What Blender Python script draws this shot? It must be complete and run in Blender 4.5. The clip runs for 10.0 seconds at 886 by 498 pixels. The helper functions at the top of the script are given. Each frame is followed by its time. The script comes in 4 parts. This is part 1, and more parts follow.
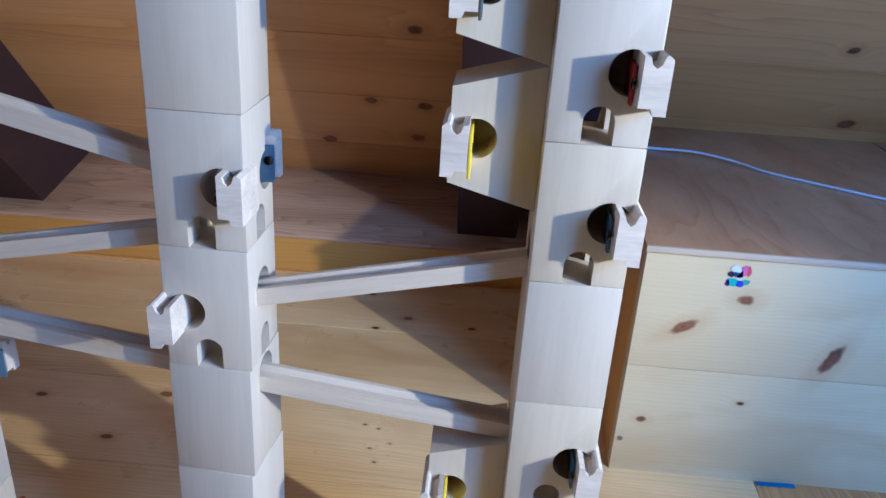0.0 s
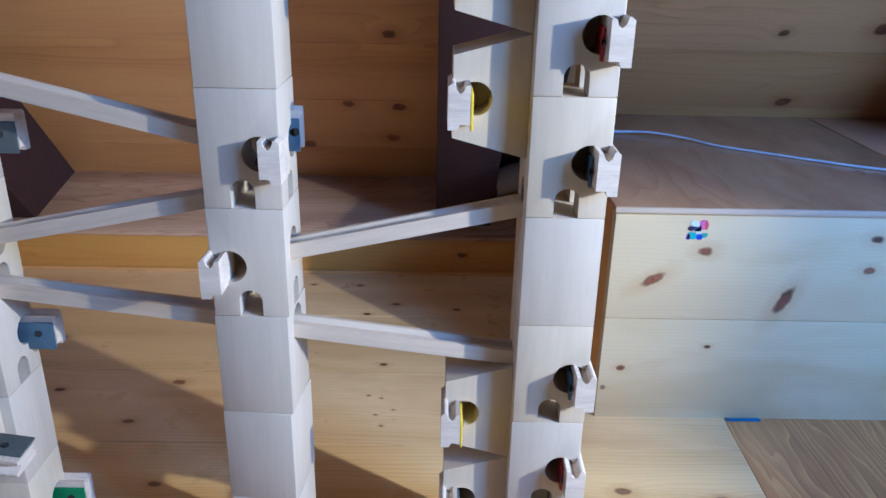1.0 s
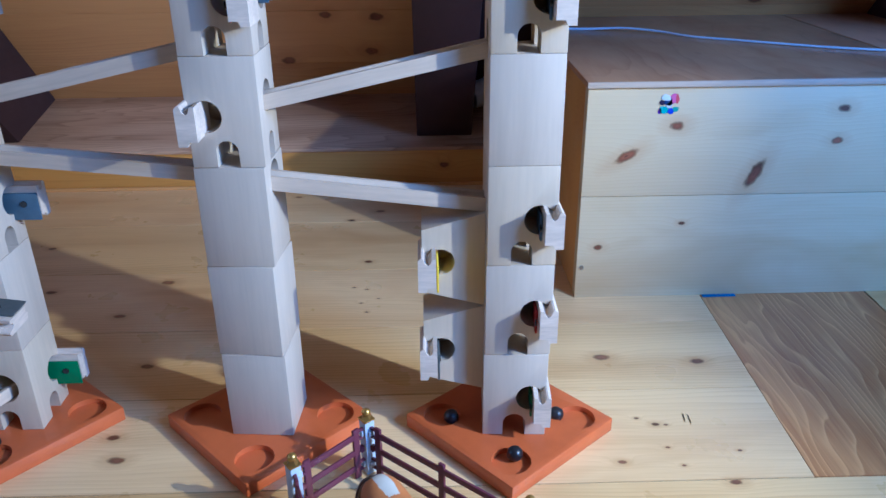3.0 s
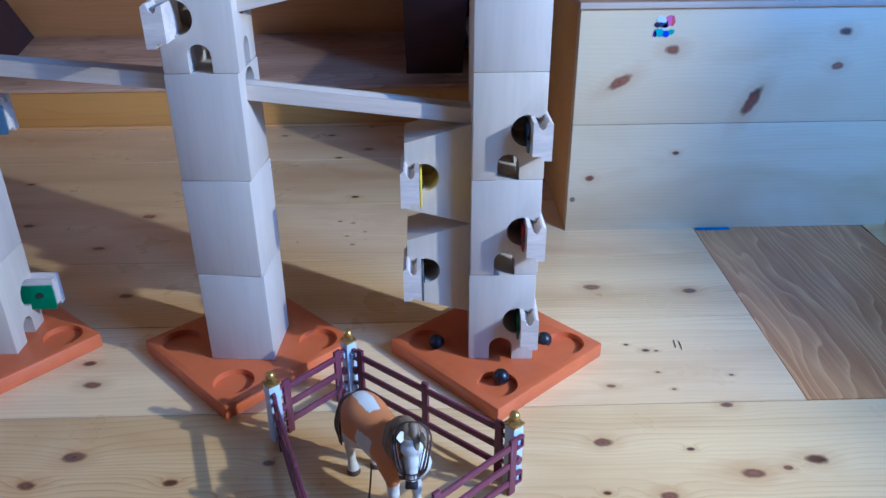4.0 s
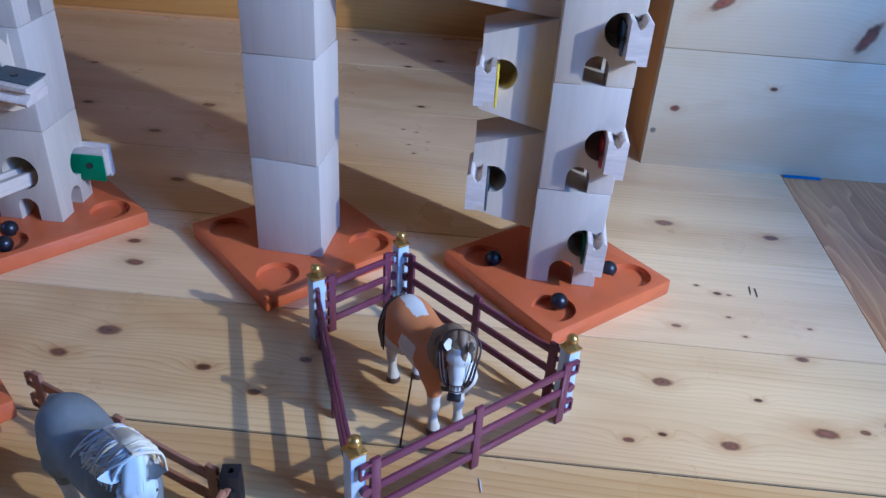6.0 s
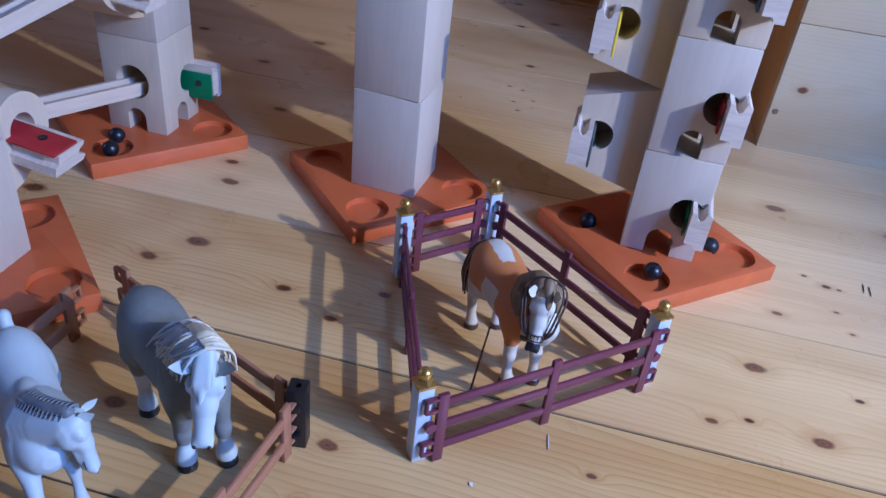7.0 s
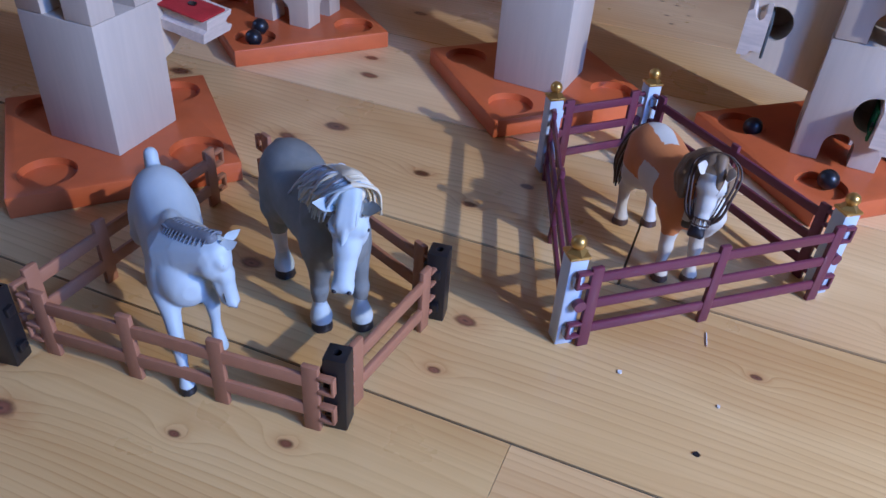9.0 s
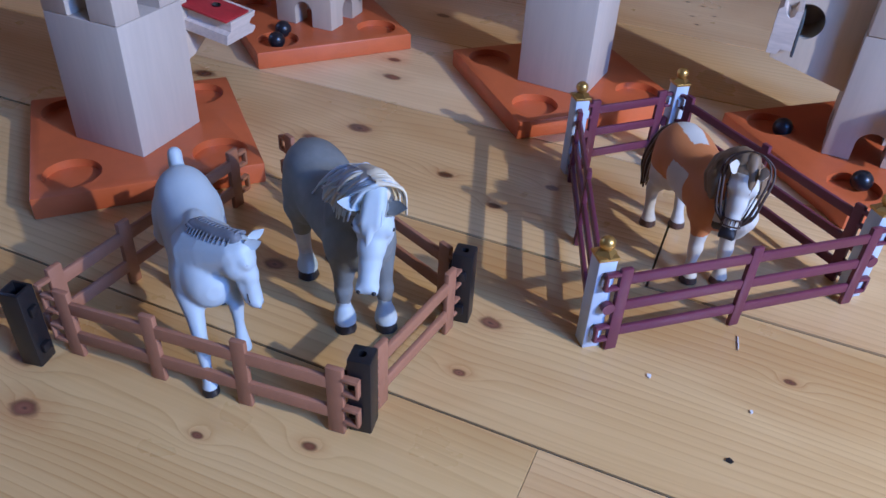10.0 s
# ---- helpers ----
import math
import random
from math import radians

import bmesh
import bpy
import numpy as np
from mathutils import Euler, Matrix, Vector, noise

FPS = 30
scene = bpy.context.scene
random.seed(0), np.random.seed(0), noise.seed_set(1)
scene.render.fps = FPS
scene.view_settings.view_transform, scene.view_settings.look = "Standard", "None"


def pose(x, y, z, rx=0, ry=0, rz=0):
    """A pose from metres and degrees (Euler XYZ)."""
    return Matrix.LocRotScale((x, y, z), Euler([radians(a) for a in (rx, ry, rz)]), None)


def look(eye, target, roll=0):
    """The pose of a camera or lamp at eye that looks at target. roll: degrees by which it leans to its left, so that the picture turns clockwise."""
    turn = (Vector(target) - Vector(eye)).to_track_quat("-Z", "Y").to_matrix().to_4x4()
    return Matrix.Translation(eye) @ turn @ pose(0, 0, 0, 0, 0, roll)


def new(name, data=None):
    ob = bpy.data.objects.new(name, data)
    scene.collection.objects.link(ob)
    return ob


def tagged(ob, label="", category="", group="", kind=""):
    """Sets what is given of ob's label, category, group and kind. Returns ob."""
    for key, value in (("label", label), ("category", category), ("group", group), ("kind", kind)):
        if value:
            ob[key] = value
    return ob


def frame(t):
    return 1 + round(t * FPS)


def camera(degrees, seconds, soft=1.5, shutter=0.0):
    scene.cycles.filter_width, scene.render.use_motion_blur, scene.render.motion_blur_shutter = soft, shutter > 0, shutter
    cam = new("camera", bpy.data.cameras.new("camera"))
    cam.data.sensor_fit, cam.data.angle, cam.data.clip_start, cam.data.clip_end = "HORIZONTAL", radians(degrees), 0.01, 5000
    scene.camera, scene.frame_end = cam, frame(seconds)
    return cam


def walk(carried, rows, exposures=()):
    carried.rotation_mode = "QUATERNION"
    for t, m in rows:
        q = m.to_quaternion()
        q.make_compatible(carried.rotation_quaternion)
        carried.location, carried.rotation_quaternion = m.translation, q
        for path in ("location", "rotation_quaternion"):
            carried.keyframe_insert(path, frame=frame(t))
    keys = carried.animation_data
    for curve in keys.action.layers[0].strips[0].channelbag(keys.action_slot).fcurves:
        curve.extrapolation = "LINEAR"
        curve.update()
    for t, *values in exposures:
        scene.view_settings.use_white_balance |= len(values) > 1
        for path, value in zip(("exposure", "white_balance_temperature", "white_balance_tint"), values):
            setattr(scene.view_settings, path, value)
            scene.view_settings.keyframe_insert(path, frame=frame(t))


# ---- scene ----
cam = camera(59.7, 10.0)
PATH = [
    (0, (0.04, 0.019, 0.607), (-0.041, 1.85, -0.195), 3.6),
    (0.5, (0.029, -0.041, 0.609), (0.044, 1.811, -0.146), 2.0),
    (1, (0.008, -0.087, 0.589), (0.027, 1.767, -0.159), 1.2),
    (1.5, (-0.005, -0.115, 0.561), (-0.009, 1.727, -0.218), 0.8),
    (2, (0.008, -0.136, 0.537), (0.005, 1.691, -0.276), 0.3),
    (3.5, (0.029, -0.145, 0.486), (0.078, 1.656, -0.382), -0.7),
    (4, (0.035, -0.141, 0.457), (0.082, 1.633, -0.465), -0.4),
    (4.5, (0.038, -0.132, 0.442), (0.078, 1.617, -0.528), 0.3),
    (5, (0.036, -0.121, 0.434), (0.063, 1.61, -0.567), 0.9),
    (5.5, (0.03, -0.115, 0.42), (0.024, 1.599, -0.61), 1.9),
    (7, (0.026, -0.11, 0.374), (-0.267, 1.521, -0.746), 6.7),
    (7.5, (0.025, -0.112, 0.346), (-0.36, 1.48, -0.802), 6.3),
    (8, (0.021, -0.114, 0.322), (-0.446, 1.439, -0.848), 5.3),
    (8.5, (0.018, -0.12, 0.311), (-0.496, 1.402, -0.881), 4.8),
    (9, (0.013, -0.121, 0.303), (-0.537, 1.378, -0.902), 4.3),
    (9.5, (0.01, -0.121, 0.301), (-0.569, 1.367, -0.904), 4.0),
    (10, (0.009, -0.119, 0.297), (-0.591, 1.368, -0.899), 3.3),
]
walk(cam, [(t, look(eye, target, roll)) for t, eye, target, roll in PATH], [(0.0, 0.03, 4660, 6), (1.0, 0.07, 4680, 7), (2.2, 0.0, 4500, 6), (3.5, -0.11, 4180, 8), (4.5, -0.20, 4030, 10), (5.5, -0.22, 4070, 11), (7.5, -0.43, 4370, 22), (10.0, -0.36, 4480, 20)])

# ---- light ----
world = bpy.data.worlds.new("world")
scene.world = world
world.use_nodes = True
sky = world.node_tree.nodes.new("ShaderNodeTexSky")
sky.sky_type, sky.sun_disc, sky.sun_elevation, sky.sun_rotation = "NISHITA", False, radians(30), radians(100)
world.node_tree.links.new(sky.outputs[0], world.node_tree.nodes["Background"].inputs[0])
world.node_tree.nodes["Background"].inputs[1].default_value = 0.1


def lamp(name, kind, energy, colour, m, **settings):
    data = bpy.data.lights.new(name, kind)
    data.energy, data.color = energy, colour
    for key, value in settings.items():
        setattr(data, key, value)
    ob = new(name, data)
    ob.matrix_world = m
    return ob


# a warm lamp low on the right, and bluish daylight through the east window
LAMP = (1.045, -0.040, 0.728)
lamp("warm_lamp", "SPOT", 80.0, (1.0, 0.825, 0.53), look(LAMP, (-0.250, 0.360, 0.360)), spot_size=radians(75), spot_blend=0.65, shadow_soft_size=0.012)
lamp("window_light", "AREA", 30.0, (0.265, 0.505, 1.0), look((1.27, -0.40, 1.00), (0.1, 0.40, 0.12)), shape="RECTANGLE", size=0.50, size_y=0.70)
# weak fill lamp added in the unseen west, to lift the dark left side
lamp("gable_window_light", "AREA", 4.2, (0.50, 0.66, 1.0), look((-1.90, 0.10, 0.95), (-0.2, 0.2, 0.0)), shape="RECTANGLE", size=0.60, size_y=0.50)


# ---- materials ----
def linked(tree, kind, inputs=(), **settings):
    """A node with its settings; inputs: values or sockets by name or number."""
    node = tree.nodes.new(kind)
    for key, value in settings.items():
        setattr(node, key, value)
    for key, value in dict(inputs).items():
        if isinstance(value, bpy.types.NodeSocket):
            tree.links.new(value, node.inputs[key])
        else:
            node.inputs[key].default_value = value
    return node


def sums(tree, op, a, b=None, c=None):
    return linked(tree, "ShaderNodeMath", {i: v for i, v in enumerate((a, b, c)) if v is not None}, operation=op).outputs[0]


def vecs(tree, op, a, b=None):
    node = linked(tree, "ShaderNodeVectorMath", {i: v for i, v in enumerate((a, b)) if v is not None}, operation=op)
    return node.outputs["Value"] if op in ("LENGTH", "DISTANCE", "DOT_PRODUCT") else node.outputs[0]


def ramp(tree, fac, stops):
    node = linked(tree, "ShaderNodeValToRGB", {0: fac})
    els = node.color_ramp.elements
    while len(els) < len(stops):
        els.new(0.5)
    for el, (at, colour) in zip(els, stops):
        el.position, el.color = at, (*colour, 1)
    return node.outputs[0]


def mixed(tree, fac, a, b, how="MIX"):
    node = linked(tree, "ShaderNodeMix", data_type="RGBA", blend_type=how)
    for key, value in ((0, fac), (6, a), (7, b)):
        if isinstance(value, bpy.types.NodeSocket):
            tree.links.new(value, node.inputs[key])
        else:
            node.inputs[key].default_value = (*value, 1) if isinstance(value, tuple) else value
    return node.outputs[2]


def fresh(name):
    m = bpy.data.materials.new(name)
    m.use_nodes = True
    return m, m.node_tree, m.node_tree.nodes["Principled BSDF"]


def pine(name, light, dark, axis=0, flat=2, knots=(), rough=0.36, coat=0.25, ring=0.0075, spots=0.0, contrast=0.6, wander=13.0, stretch=0.9, quiet=0.16, heart_tint=(1.3, 1.2, 1.1), blotch=None):
    """Sawn pine: growth lines along one axis that flow round dark knots (places with a radius), and a lacquer."""
    m, tree, bsdf = fresh(name)
    place = linked(tree, "ShaderNodeNewGeometry").outputs["Position"]
    chance = linked(tree, "ShaderNodeObjectInfo").outputs["Random"]
    shift = linked(tree, "ShaderNodeCombineXYZ", {0: sums(tree, "MULTIPLY", chance, 37.0), 1: sums(tree, "MULTIPLY", chance, 19.0), 2: sums(tree, "MULTIPLY", chance, 53.0)}).outputs[0]
    moved = vecs(tree, "ADD", place, shift)
    long = [8.0] * 3
    long[axis] = stretch
    slow = linked(tree, "ShaderNodeTexNoise", {"Vector": vecs(tree, "MULTIPLY", moved, tuple(long)), "Scale": 1.0, "Detail": 3.0}).outputs[0]
    across = 3 - axis - flat
    xyz = linked(tree, "ShaderNodeSeparateXYZ", {0: moved}).outputs
    near = None
    for x, y, z, r, *turn in knots:
        wide = [(2.1 if turn else 1.8) / r] * 3
        wide[axis] = (0.75 if turn else 1.1) / r
        wide[flat] = 0.0
        away = vecs(tree, "SUBTRACT", place, (x, y, z))
        if turn:
            away = linked(tree, "ShaderNodeVectorRotate", {"Vector": away, "Angle": radians(turn[0])}, rotation_type="Y_AXIS").outputs[0]
        far = vecs(tree, "LENGTH", vecs(tree, "MULTIPLY", away, tuple(wide)))
        near = far if near is None else sums(tree, "MINIMUM", near, far)
    bend = 0.0
    if near is not None:
        warp = linked(tree, "ShaderNodeTexNoise", {"Vector": place, "Scale": 85.0, "Detail": 3.0}).outputs[0]
        near = sums(tree, "ADD", near, sums(tree, "MULTIPLY", sums(tree, "SUBTRACT", warp, 0.5), 1.15))
        bend = sums(tree, "MULTIPLY", sums(tree, "EXPONENT", sums(tree, "MULTIPLY", near, -0.40)), 3.2)
    phase = sums(tree, "ADD", sums(tree, "MULTIPLY", xyz[across], 1 / ring), sums(tree, "MULTIPLY", slow, wander))
    phase = sums(tree, "ADD", phase, bend)
    # soft early wood that darkens to a thin late-wood line
    saw = sums(tree, "FRACT", phase)
    edge = linked(tree, "ShaderNodeMapRange", {0: saw, 1: 1.0, 2: 0.93, 3: 0.0, 4: 1.0}).outputs[0]
    wave = sums(tree, "MULTIPLY", sums(tree, "ADD", sums(tree, "MULTIPLY", saw, 0.35), sums(tree, "MULTIPLY", sums(tree, "POWER", saw, 7.0), 0.95)), edge)
    loud = linked(tree, "ShaderNodeTexNoise", {"Vector": vecs(tree, "MULTIPLY", moved, tuple(0.9 * v for v in long)), "Scale": 1.0, "Detail": 2.0}).outputs[0]
    wave = sums(tree, "MULTIPLY", wave, ramp(tree, loud, [(0.40, (quiet,) * 3), (0.62, (1.0,) * 3)]))
    fine_scale = [420.0] * 3
    fine_scale[axis] = 9.0
    fine = linked(tree, "ShaderNodeTexNoise", {"Vector": vecs(tree, "MULTIPLY", moved, tuple(fine_scale)), "Scale": 1.0, "Detail": 2.0}).outputs[0]
    cloud = linked(tree, "ShaderNodeTexNoise", {"Vector": vecs(tree, "MULTIPLY", moved, tuple(2.6 * v for v in long)), "Scale": 0.6, "Detail": 4.0}).outputs[0]
    tone = sums(tree, "ADD", sums(tree, "MULTIPLY", wave, 0.55 * contrast), sums(tree, "MULTIPLY", fine, 0.4 * contrast))
    tone = sums(tree, "ADD", tone, sums(tree, "MULTIPLY", sums(tree, "SUBTRACT", cloud, 0.5), 1.5 * contrast))
    colour = ramp(tree, tone, [(0.05, light), (0.85, dark)])
    if blotch:
        # broad resin-stained clouds drawn out along the grain
        cloud_scale = [11.0] * 3
        cloud_scale[axis] = 3.2
        stained = linked(tree, "ShaderNodeTexNoise", {"Vector": vecs(tree, "MULTIPLY", moved, tuple(cloud_scale)), "Scale": 1.0, "Detail": 3.0, "Roughness": 0.55, "Distortion": 0.6}).outputs[0]
        colour = mixed(tree, ramp(tree, stained, [(0.50, (0.0,) * 3), (0.74, (0.55,) * 3)]), colour, blotch)
    value = sums(tree, "MULTIPLY_ADD", chance, 0.30, 0.84)
    colour = linked(tree, "ShaderNodeHueSaturation", {"Color": colour, "Value": value, "Saturation": sums(tree, "MULTIPLY_ADD", chance, -0.15, 1.08)}).outputs[0]
    if spots:
        cell = linked(tree, "ShaderNodeTexVoronoi", {"Vector": vecs(tree, "MULTIPLY", moved, tuple(3.0 if i == axis else 6.0 for i in range(3))), "Scale": 1.0, "Randomness": 1.0})
        pick = linked(tree, "ShaderNodeSeparateColor", {0: cell.outputs["Color"]}).outputs[0]
        far = sums(tree, "MULTIPLY", cell.outputs["Distance"], sums(tree, "MULTIPLY_ADD", pick, 14.0, spots))
        near = far if near is None else sums(tree, "MINIMUM", near, far)
    rougher = rough
    if near is not None:
        halo = ramp(tree, sums(tree, "DIVIDE", near, 4.0), [(0.18, (1, 1, 1)), (0.38, (0.42,) * 3), (0.90, (0, 0, 0))])
        colour = mixed(tree, sums(tree, "MULTIPLY", halo, sums(tree, "MULTIPLY_ADD", cloud, 0.9, 0.20)), colour, tuple(v * f for v, f in zip(dark, (0.80, 0.58, 0.42))))
        core = ramp(tree, sums(tree, "DIVIDE", near, 2.0), [(0.34, (0.95, 0.95, 0.95)), (0.50, (0.60, 0.60, 0.60)), (0.68, (0, 0, 0))])
        inner = sums(tree, "ADD", near, sums(tree, "MULTIPLY", sums(tree, "SUBTRACT", fine, 0.5), 0.35))
        hearts = ((0.05, (0.060, 0.026, 0.015)), (0.30, (0.150, 0.064, 0.030)), (0.66, (0.120, 0.046, 0.021)), (0.90, (0.050, 0.021, 0.012)))
        heart = ramp(tree, inner, [(at, tuple(v * k for v, k in zip(tone_at, heart_tint))) for at, tone_at in hearts])
        mood = linked(tree, "ShaderNodeTexNoise", {"Vector": place, "Scale": 17.0, "Detail": 1.0}).outputs[0]
        heart = mixed(tree, 1.0, heart, ramp(tree, mood, [(0.36, (0.30, 0.27, 0.25)), (0.50, (0.85, 0.80, 0.80)), (0.64, (1.25, 1.30, 1.35))]), "MULTIPLY")
        colour = mixed(tree, core, colour, heart)
    tree.links.new(colour, bsdf.inputs["Base Color"])
    stain = linked(tree, "ShaderNodeTexNoise", {"Vector": place, "Scale": 14.0, "Detail": 5.0}).outputs[0]
    tree.links.new(sums(tree, "MULTIPLY_ADD", stain, 0.34, rougher - 0.15), bsdf.inputs["Roughness"])
    bsdf.inputs["Coat Weight"].default_value = coat
    bsdf.inputs["Coat Roughness"].default_value = 0.22
    bump = linked(tree, "ShaderNodeBump", {"Strength": 0.22, "Distance": 0.0006, "Height": sums(tree, "ADD", wave, fine)})
    tree.links.new(bump.outputs[0], bsdf.inputs["Normal"])
    return m


def plain(name, colour, rough=0.5, metal=0.0, vary=0.12, scale=60.0, bump=0.1, grain=None, coat=0.0, second=None, subsurface=0.0):
    """A painted, moulded or cast surface with slight unevenness; grain: stretch of the texture along x, y, z."""
    m, tree, bsdf = fresh(name)
    at = linked(tree, "ShaderNodeTexCoord").outputs["Object"]
    chance = linked(tree, "ShaderNodeObjectInfo").outputs["Random"]
    at = vecs(tree, "ADD", at, linked(tree, "ShaderNodeCombineXYZ", {0: sums(tree, "MULTIPLY", chance, 3.7), 1: sums(tree, "MULTIPLY", chance, 5.1), 2: sums(tree, "MULTIPLY", chance, 7.7)}).outputs[0])
    if grain:
        at = vecs(tree, "MULTIPLY", at, grain)
    fine = linked(tree, "ShaderNodeTexNoise", {"Vector": at, "Scale": scale, "Detail": 5.0, "Roughness": 0.6}).outputs[0]
    broad = linked(tree, "ShaderNodeTexNoise", {"Vector": at, "Scale": scale / 7, "Detail": 2.0}).outputs[0]
    tone = sums(tree, "ADD", sums(tree, "MULTIPLY", fine, 0.5), sums(tree, "MULTIPLY", broad, 0.5))
    other = second or tuple(v * (1 - 2.4 * vary) for v in colour)
    colour_out = ramp(tree, tone, [(0.34, other), (0.62, colour)])
    colour_out = linked(tree, "ShaderNodeHueSaturation", {"Color": colour_out, "Value": sums(tree, "MULTIPLY_ADD", chance, vary * 0.8, 1 - vary * 0.4)}).outputs[0]
    tree.links.new(colour_out, bsdf.inputs["Base Color"])
    tree.links.new(sums(tree, "MULTIPLY_ADD", broad, 0.3, rough - 0.15), bsdf.inputs["Roughness"])
    bsdf.inputs["Metallic"].default_value = metal
    bsdf.inputs["Coat Weight"].default_value = coat
    bsdf.inputs["Subsurface Weight"].default_value = subsurface
    if bump:
        tree.links.new(linked(tree, "ShaderNodeBump", {"Strength": bump, "Distance": 0.0005, "Height": fine}).outputs[0], bsdf.inputs["Normal"])
    return m


FLOOR_KNOTS = [
    (-0.266, 0.368, 0, 0.0095), (-0.288, 0.468, 0, 0.008), (-0.303, 0.504, 0, 0.006), (-0.087, 0.198, 0, 0.0065), (0.075, 0.227, 0, 0.003),
    (0.186, 0.370, 0, 0.0075), (0.225, 0.306, 0, 0.007), (-0.176, 0.335, 0, 0.006), (0.229, 0.634, 0, 0.009), (0.301, 0.329, 0, 0.0085),
    (-0.066, 0.911, 0, 0.006), (-0.297, 0.062, 0, 0.007), (-0.269, 0.037, 0, 0.008), (-0.184, 0.060, 0, 0.0032), (-0.133, 0.078, 0, 0.0038),
    (-0.226, 0.188, 0, 0.0075), (-0.292, 0.336, 0, 0.0075), (-0.129, 0.313, 0, 0.005), (-0.099, 0.355, 0, 0.005), (-0.088, 0.154, 0, 0.0035),
    (-0.437, 0.391, 0, 0.010), (-0.311, 0.636, 0, 0.007), (-0.350, 0.854, 0, 0.009), (0.340, 0.621, 0, 0.008),
]
MORE_KNOTS = [(-0.508, 0.830, 0, 0.007), (0.259, 0.505, 0, 0.004), (0.210, 0.448, 0, 0.004), (0.311, 0.416, 0, 0.0055), (0.360, 0.343, 0, 0.0085), (0.177, 0.311, 0, 0.003), (0.259, 0.359, 0, 0.003), (-0.57, 0.98, 0, 0.006), (-0.105, 1.075, 0, 0.006), (-0.128, 1.189, 0, 0.006), (-0.058, 1.114, 0, 0.007), (-0.212, 1.19, 0, 0.005), (0.046, 1.097, 0, 0.006), (-0.386, 0.758, 0, 0.007)]
DENTS = [(-0.081, 0.827, 0, 0.0022), (-0.063, 0.821, 0, 0.0022), (-0.045, 0.793, 0, 0.0022), (-0.068, 0.781, 0, 0.0022), (-0.059, 0.756, 0, 0.0022), (0.269, 0.504, 0, 0.0022), (0.261, 0.468, 0, 0.0022), (0.241, 0.516, 0, 0.0022), (0.331, 0.461, 0, 0.0022), (0.269, 0.441, 0, 0.0022), (0.332, 0.334, 0, 0.0040), (0.151, 0.302, 0, 0.0040)]
BOX_KNOTS = [(0.277, 0, 0.201, 0.0105, 30), (0.338, 0, 0.240, 0.009), (0.444, 0, 0.174, 0.0125, 62), (0.545, 0, 0.259, 0.008), (0.543, 0, 0.218, 0.007), (0.359, 0, 0.108, 0.004), (0.251, 0, 0.075, 0.0055), (0.655, 0, 0.12, 0.008)]
SLOPE_KNOTS = [(-0.072, 0, 0.445, 0.011), (-0.153, 0, 0.308, 0.010), (-0.062, 0, 0.303, 0.012), (-0.078, 0, 0.230, 0.011), (0.62, 0, 0.33, 0.012), (0.70, 0, 0.47, 0.014), (-0.33, 0, 0.42, 0.010), (-0.30, 0, 0.56, 0.009), (0.55, 0, 0.46, 0.008), (-0.24, 0, 0.21, 0.012)]

PINE_FLOOR = pine("lacquered_pine_floor", (0.83, 0.575, 0.260), (0.51, 0.272, 0.088), 0, 2, FLOOR_KNOTS + MORE_KNOTS + DENTS, rough=0.30, coat=0.40, ring=0.0060, contrast=0.82, wander=15.0, quiet=0.30, heart_tint=(1.5, 1.45, 1.55), blotch=(0.50, 0.245, 0.075))
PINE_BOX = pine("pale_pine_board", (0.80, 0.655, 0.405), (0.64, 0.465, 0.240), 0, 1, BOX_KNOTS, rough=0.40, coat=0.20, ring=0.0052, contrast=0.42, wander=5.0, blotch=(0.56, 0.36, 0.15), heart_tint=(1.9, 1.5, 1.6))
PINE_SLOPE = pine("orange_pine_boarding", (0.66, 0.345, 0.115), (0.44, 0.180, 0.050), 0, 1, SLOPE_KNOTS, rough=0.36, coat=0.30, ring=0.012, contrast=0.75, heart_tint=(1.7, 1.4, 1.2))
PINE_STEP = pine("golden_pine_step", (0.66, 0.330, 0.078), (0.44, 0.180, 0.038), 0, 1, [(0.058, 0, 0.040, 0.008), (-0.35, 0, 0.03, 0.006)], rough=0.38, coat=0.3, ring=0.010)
PLYWOOD = pine("plywood_hatch", (0.34, 0.130, 0.036), (0.66, 0.345, 0.120), 1, 2, rough=0.42, coat=0.15, ring=0.014, contrast=1.5, wander=20.0, stretch=1.7, quiet=0.75)
PLY_DARK = pine("worn_brown_plywood", (0.60, 0.365, 0.215), (0.34, 0.170, 0.090), 1, 2, rough=0.34, coat=0.25, ring=0.05, contrast=0.7, wander=8.0, stretch=3.0, quiet=0.5, blotch=(0.40, 0.16, 0.08))
PLY_LEDGE = pine("ledge_plywood", (0.60, 0.375, 0.215), (0.24, 0.115, 0.050), 0, 2, rough=0.40, coat=0.2, ring=0.022, contrast=1.0, wander=30.0, quiet=0.6)
RAFTER = pine("dark_stained_beam", (0.040, 0.013, 0.013), (0.019, 0.007, 0.008), 1, 0, rough=0.82, coat=0.0, ring=0.02)
PLAIN_PINE = pine("pine_lining", (0.52, 0.275, 0.11), (0.36, 0.165, 0.055), 0, 1, rough=0.45, spots=3.0)
BEECH_CREAM = plain("cream_sanded_beech", (0.60, 0.490, 0.350), 0.55, vary=0.05, scale=30.0, bump=0.12, grain=(9.0, 9.0, 0.7))
BIRCH = plain("pale_sanded_beech", (0.570, 0.480, 0.375), 0.55, vary=0.045, scale=30.0, bump=0.12, grain=(9.0, 9.0, 0.7))
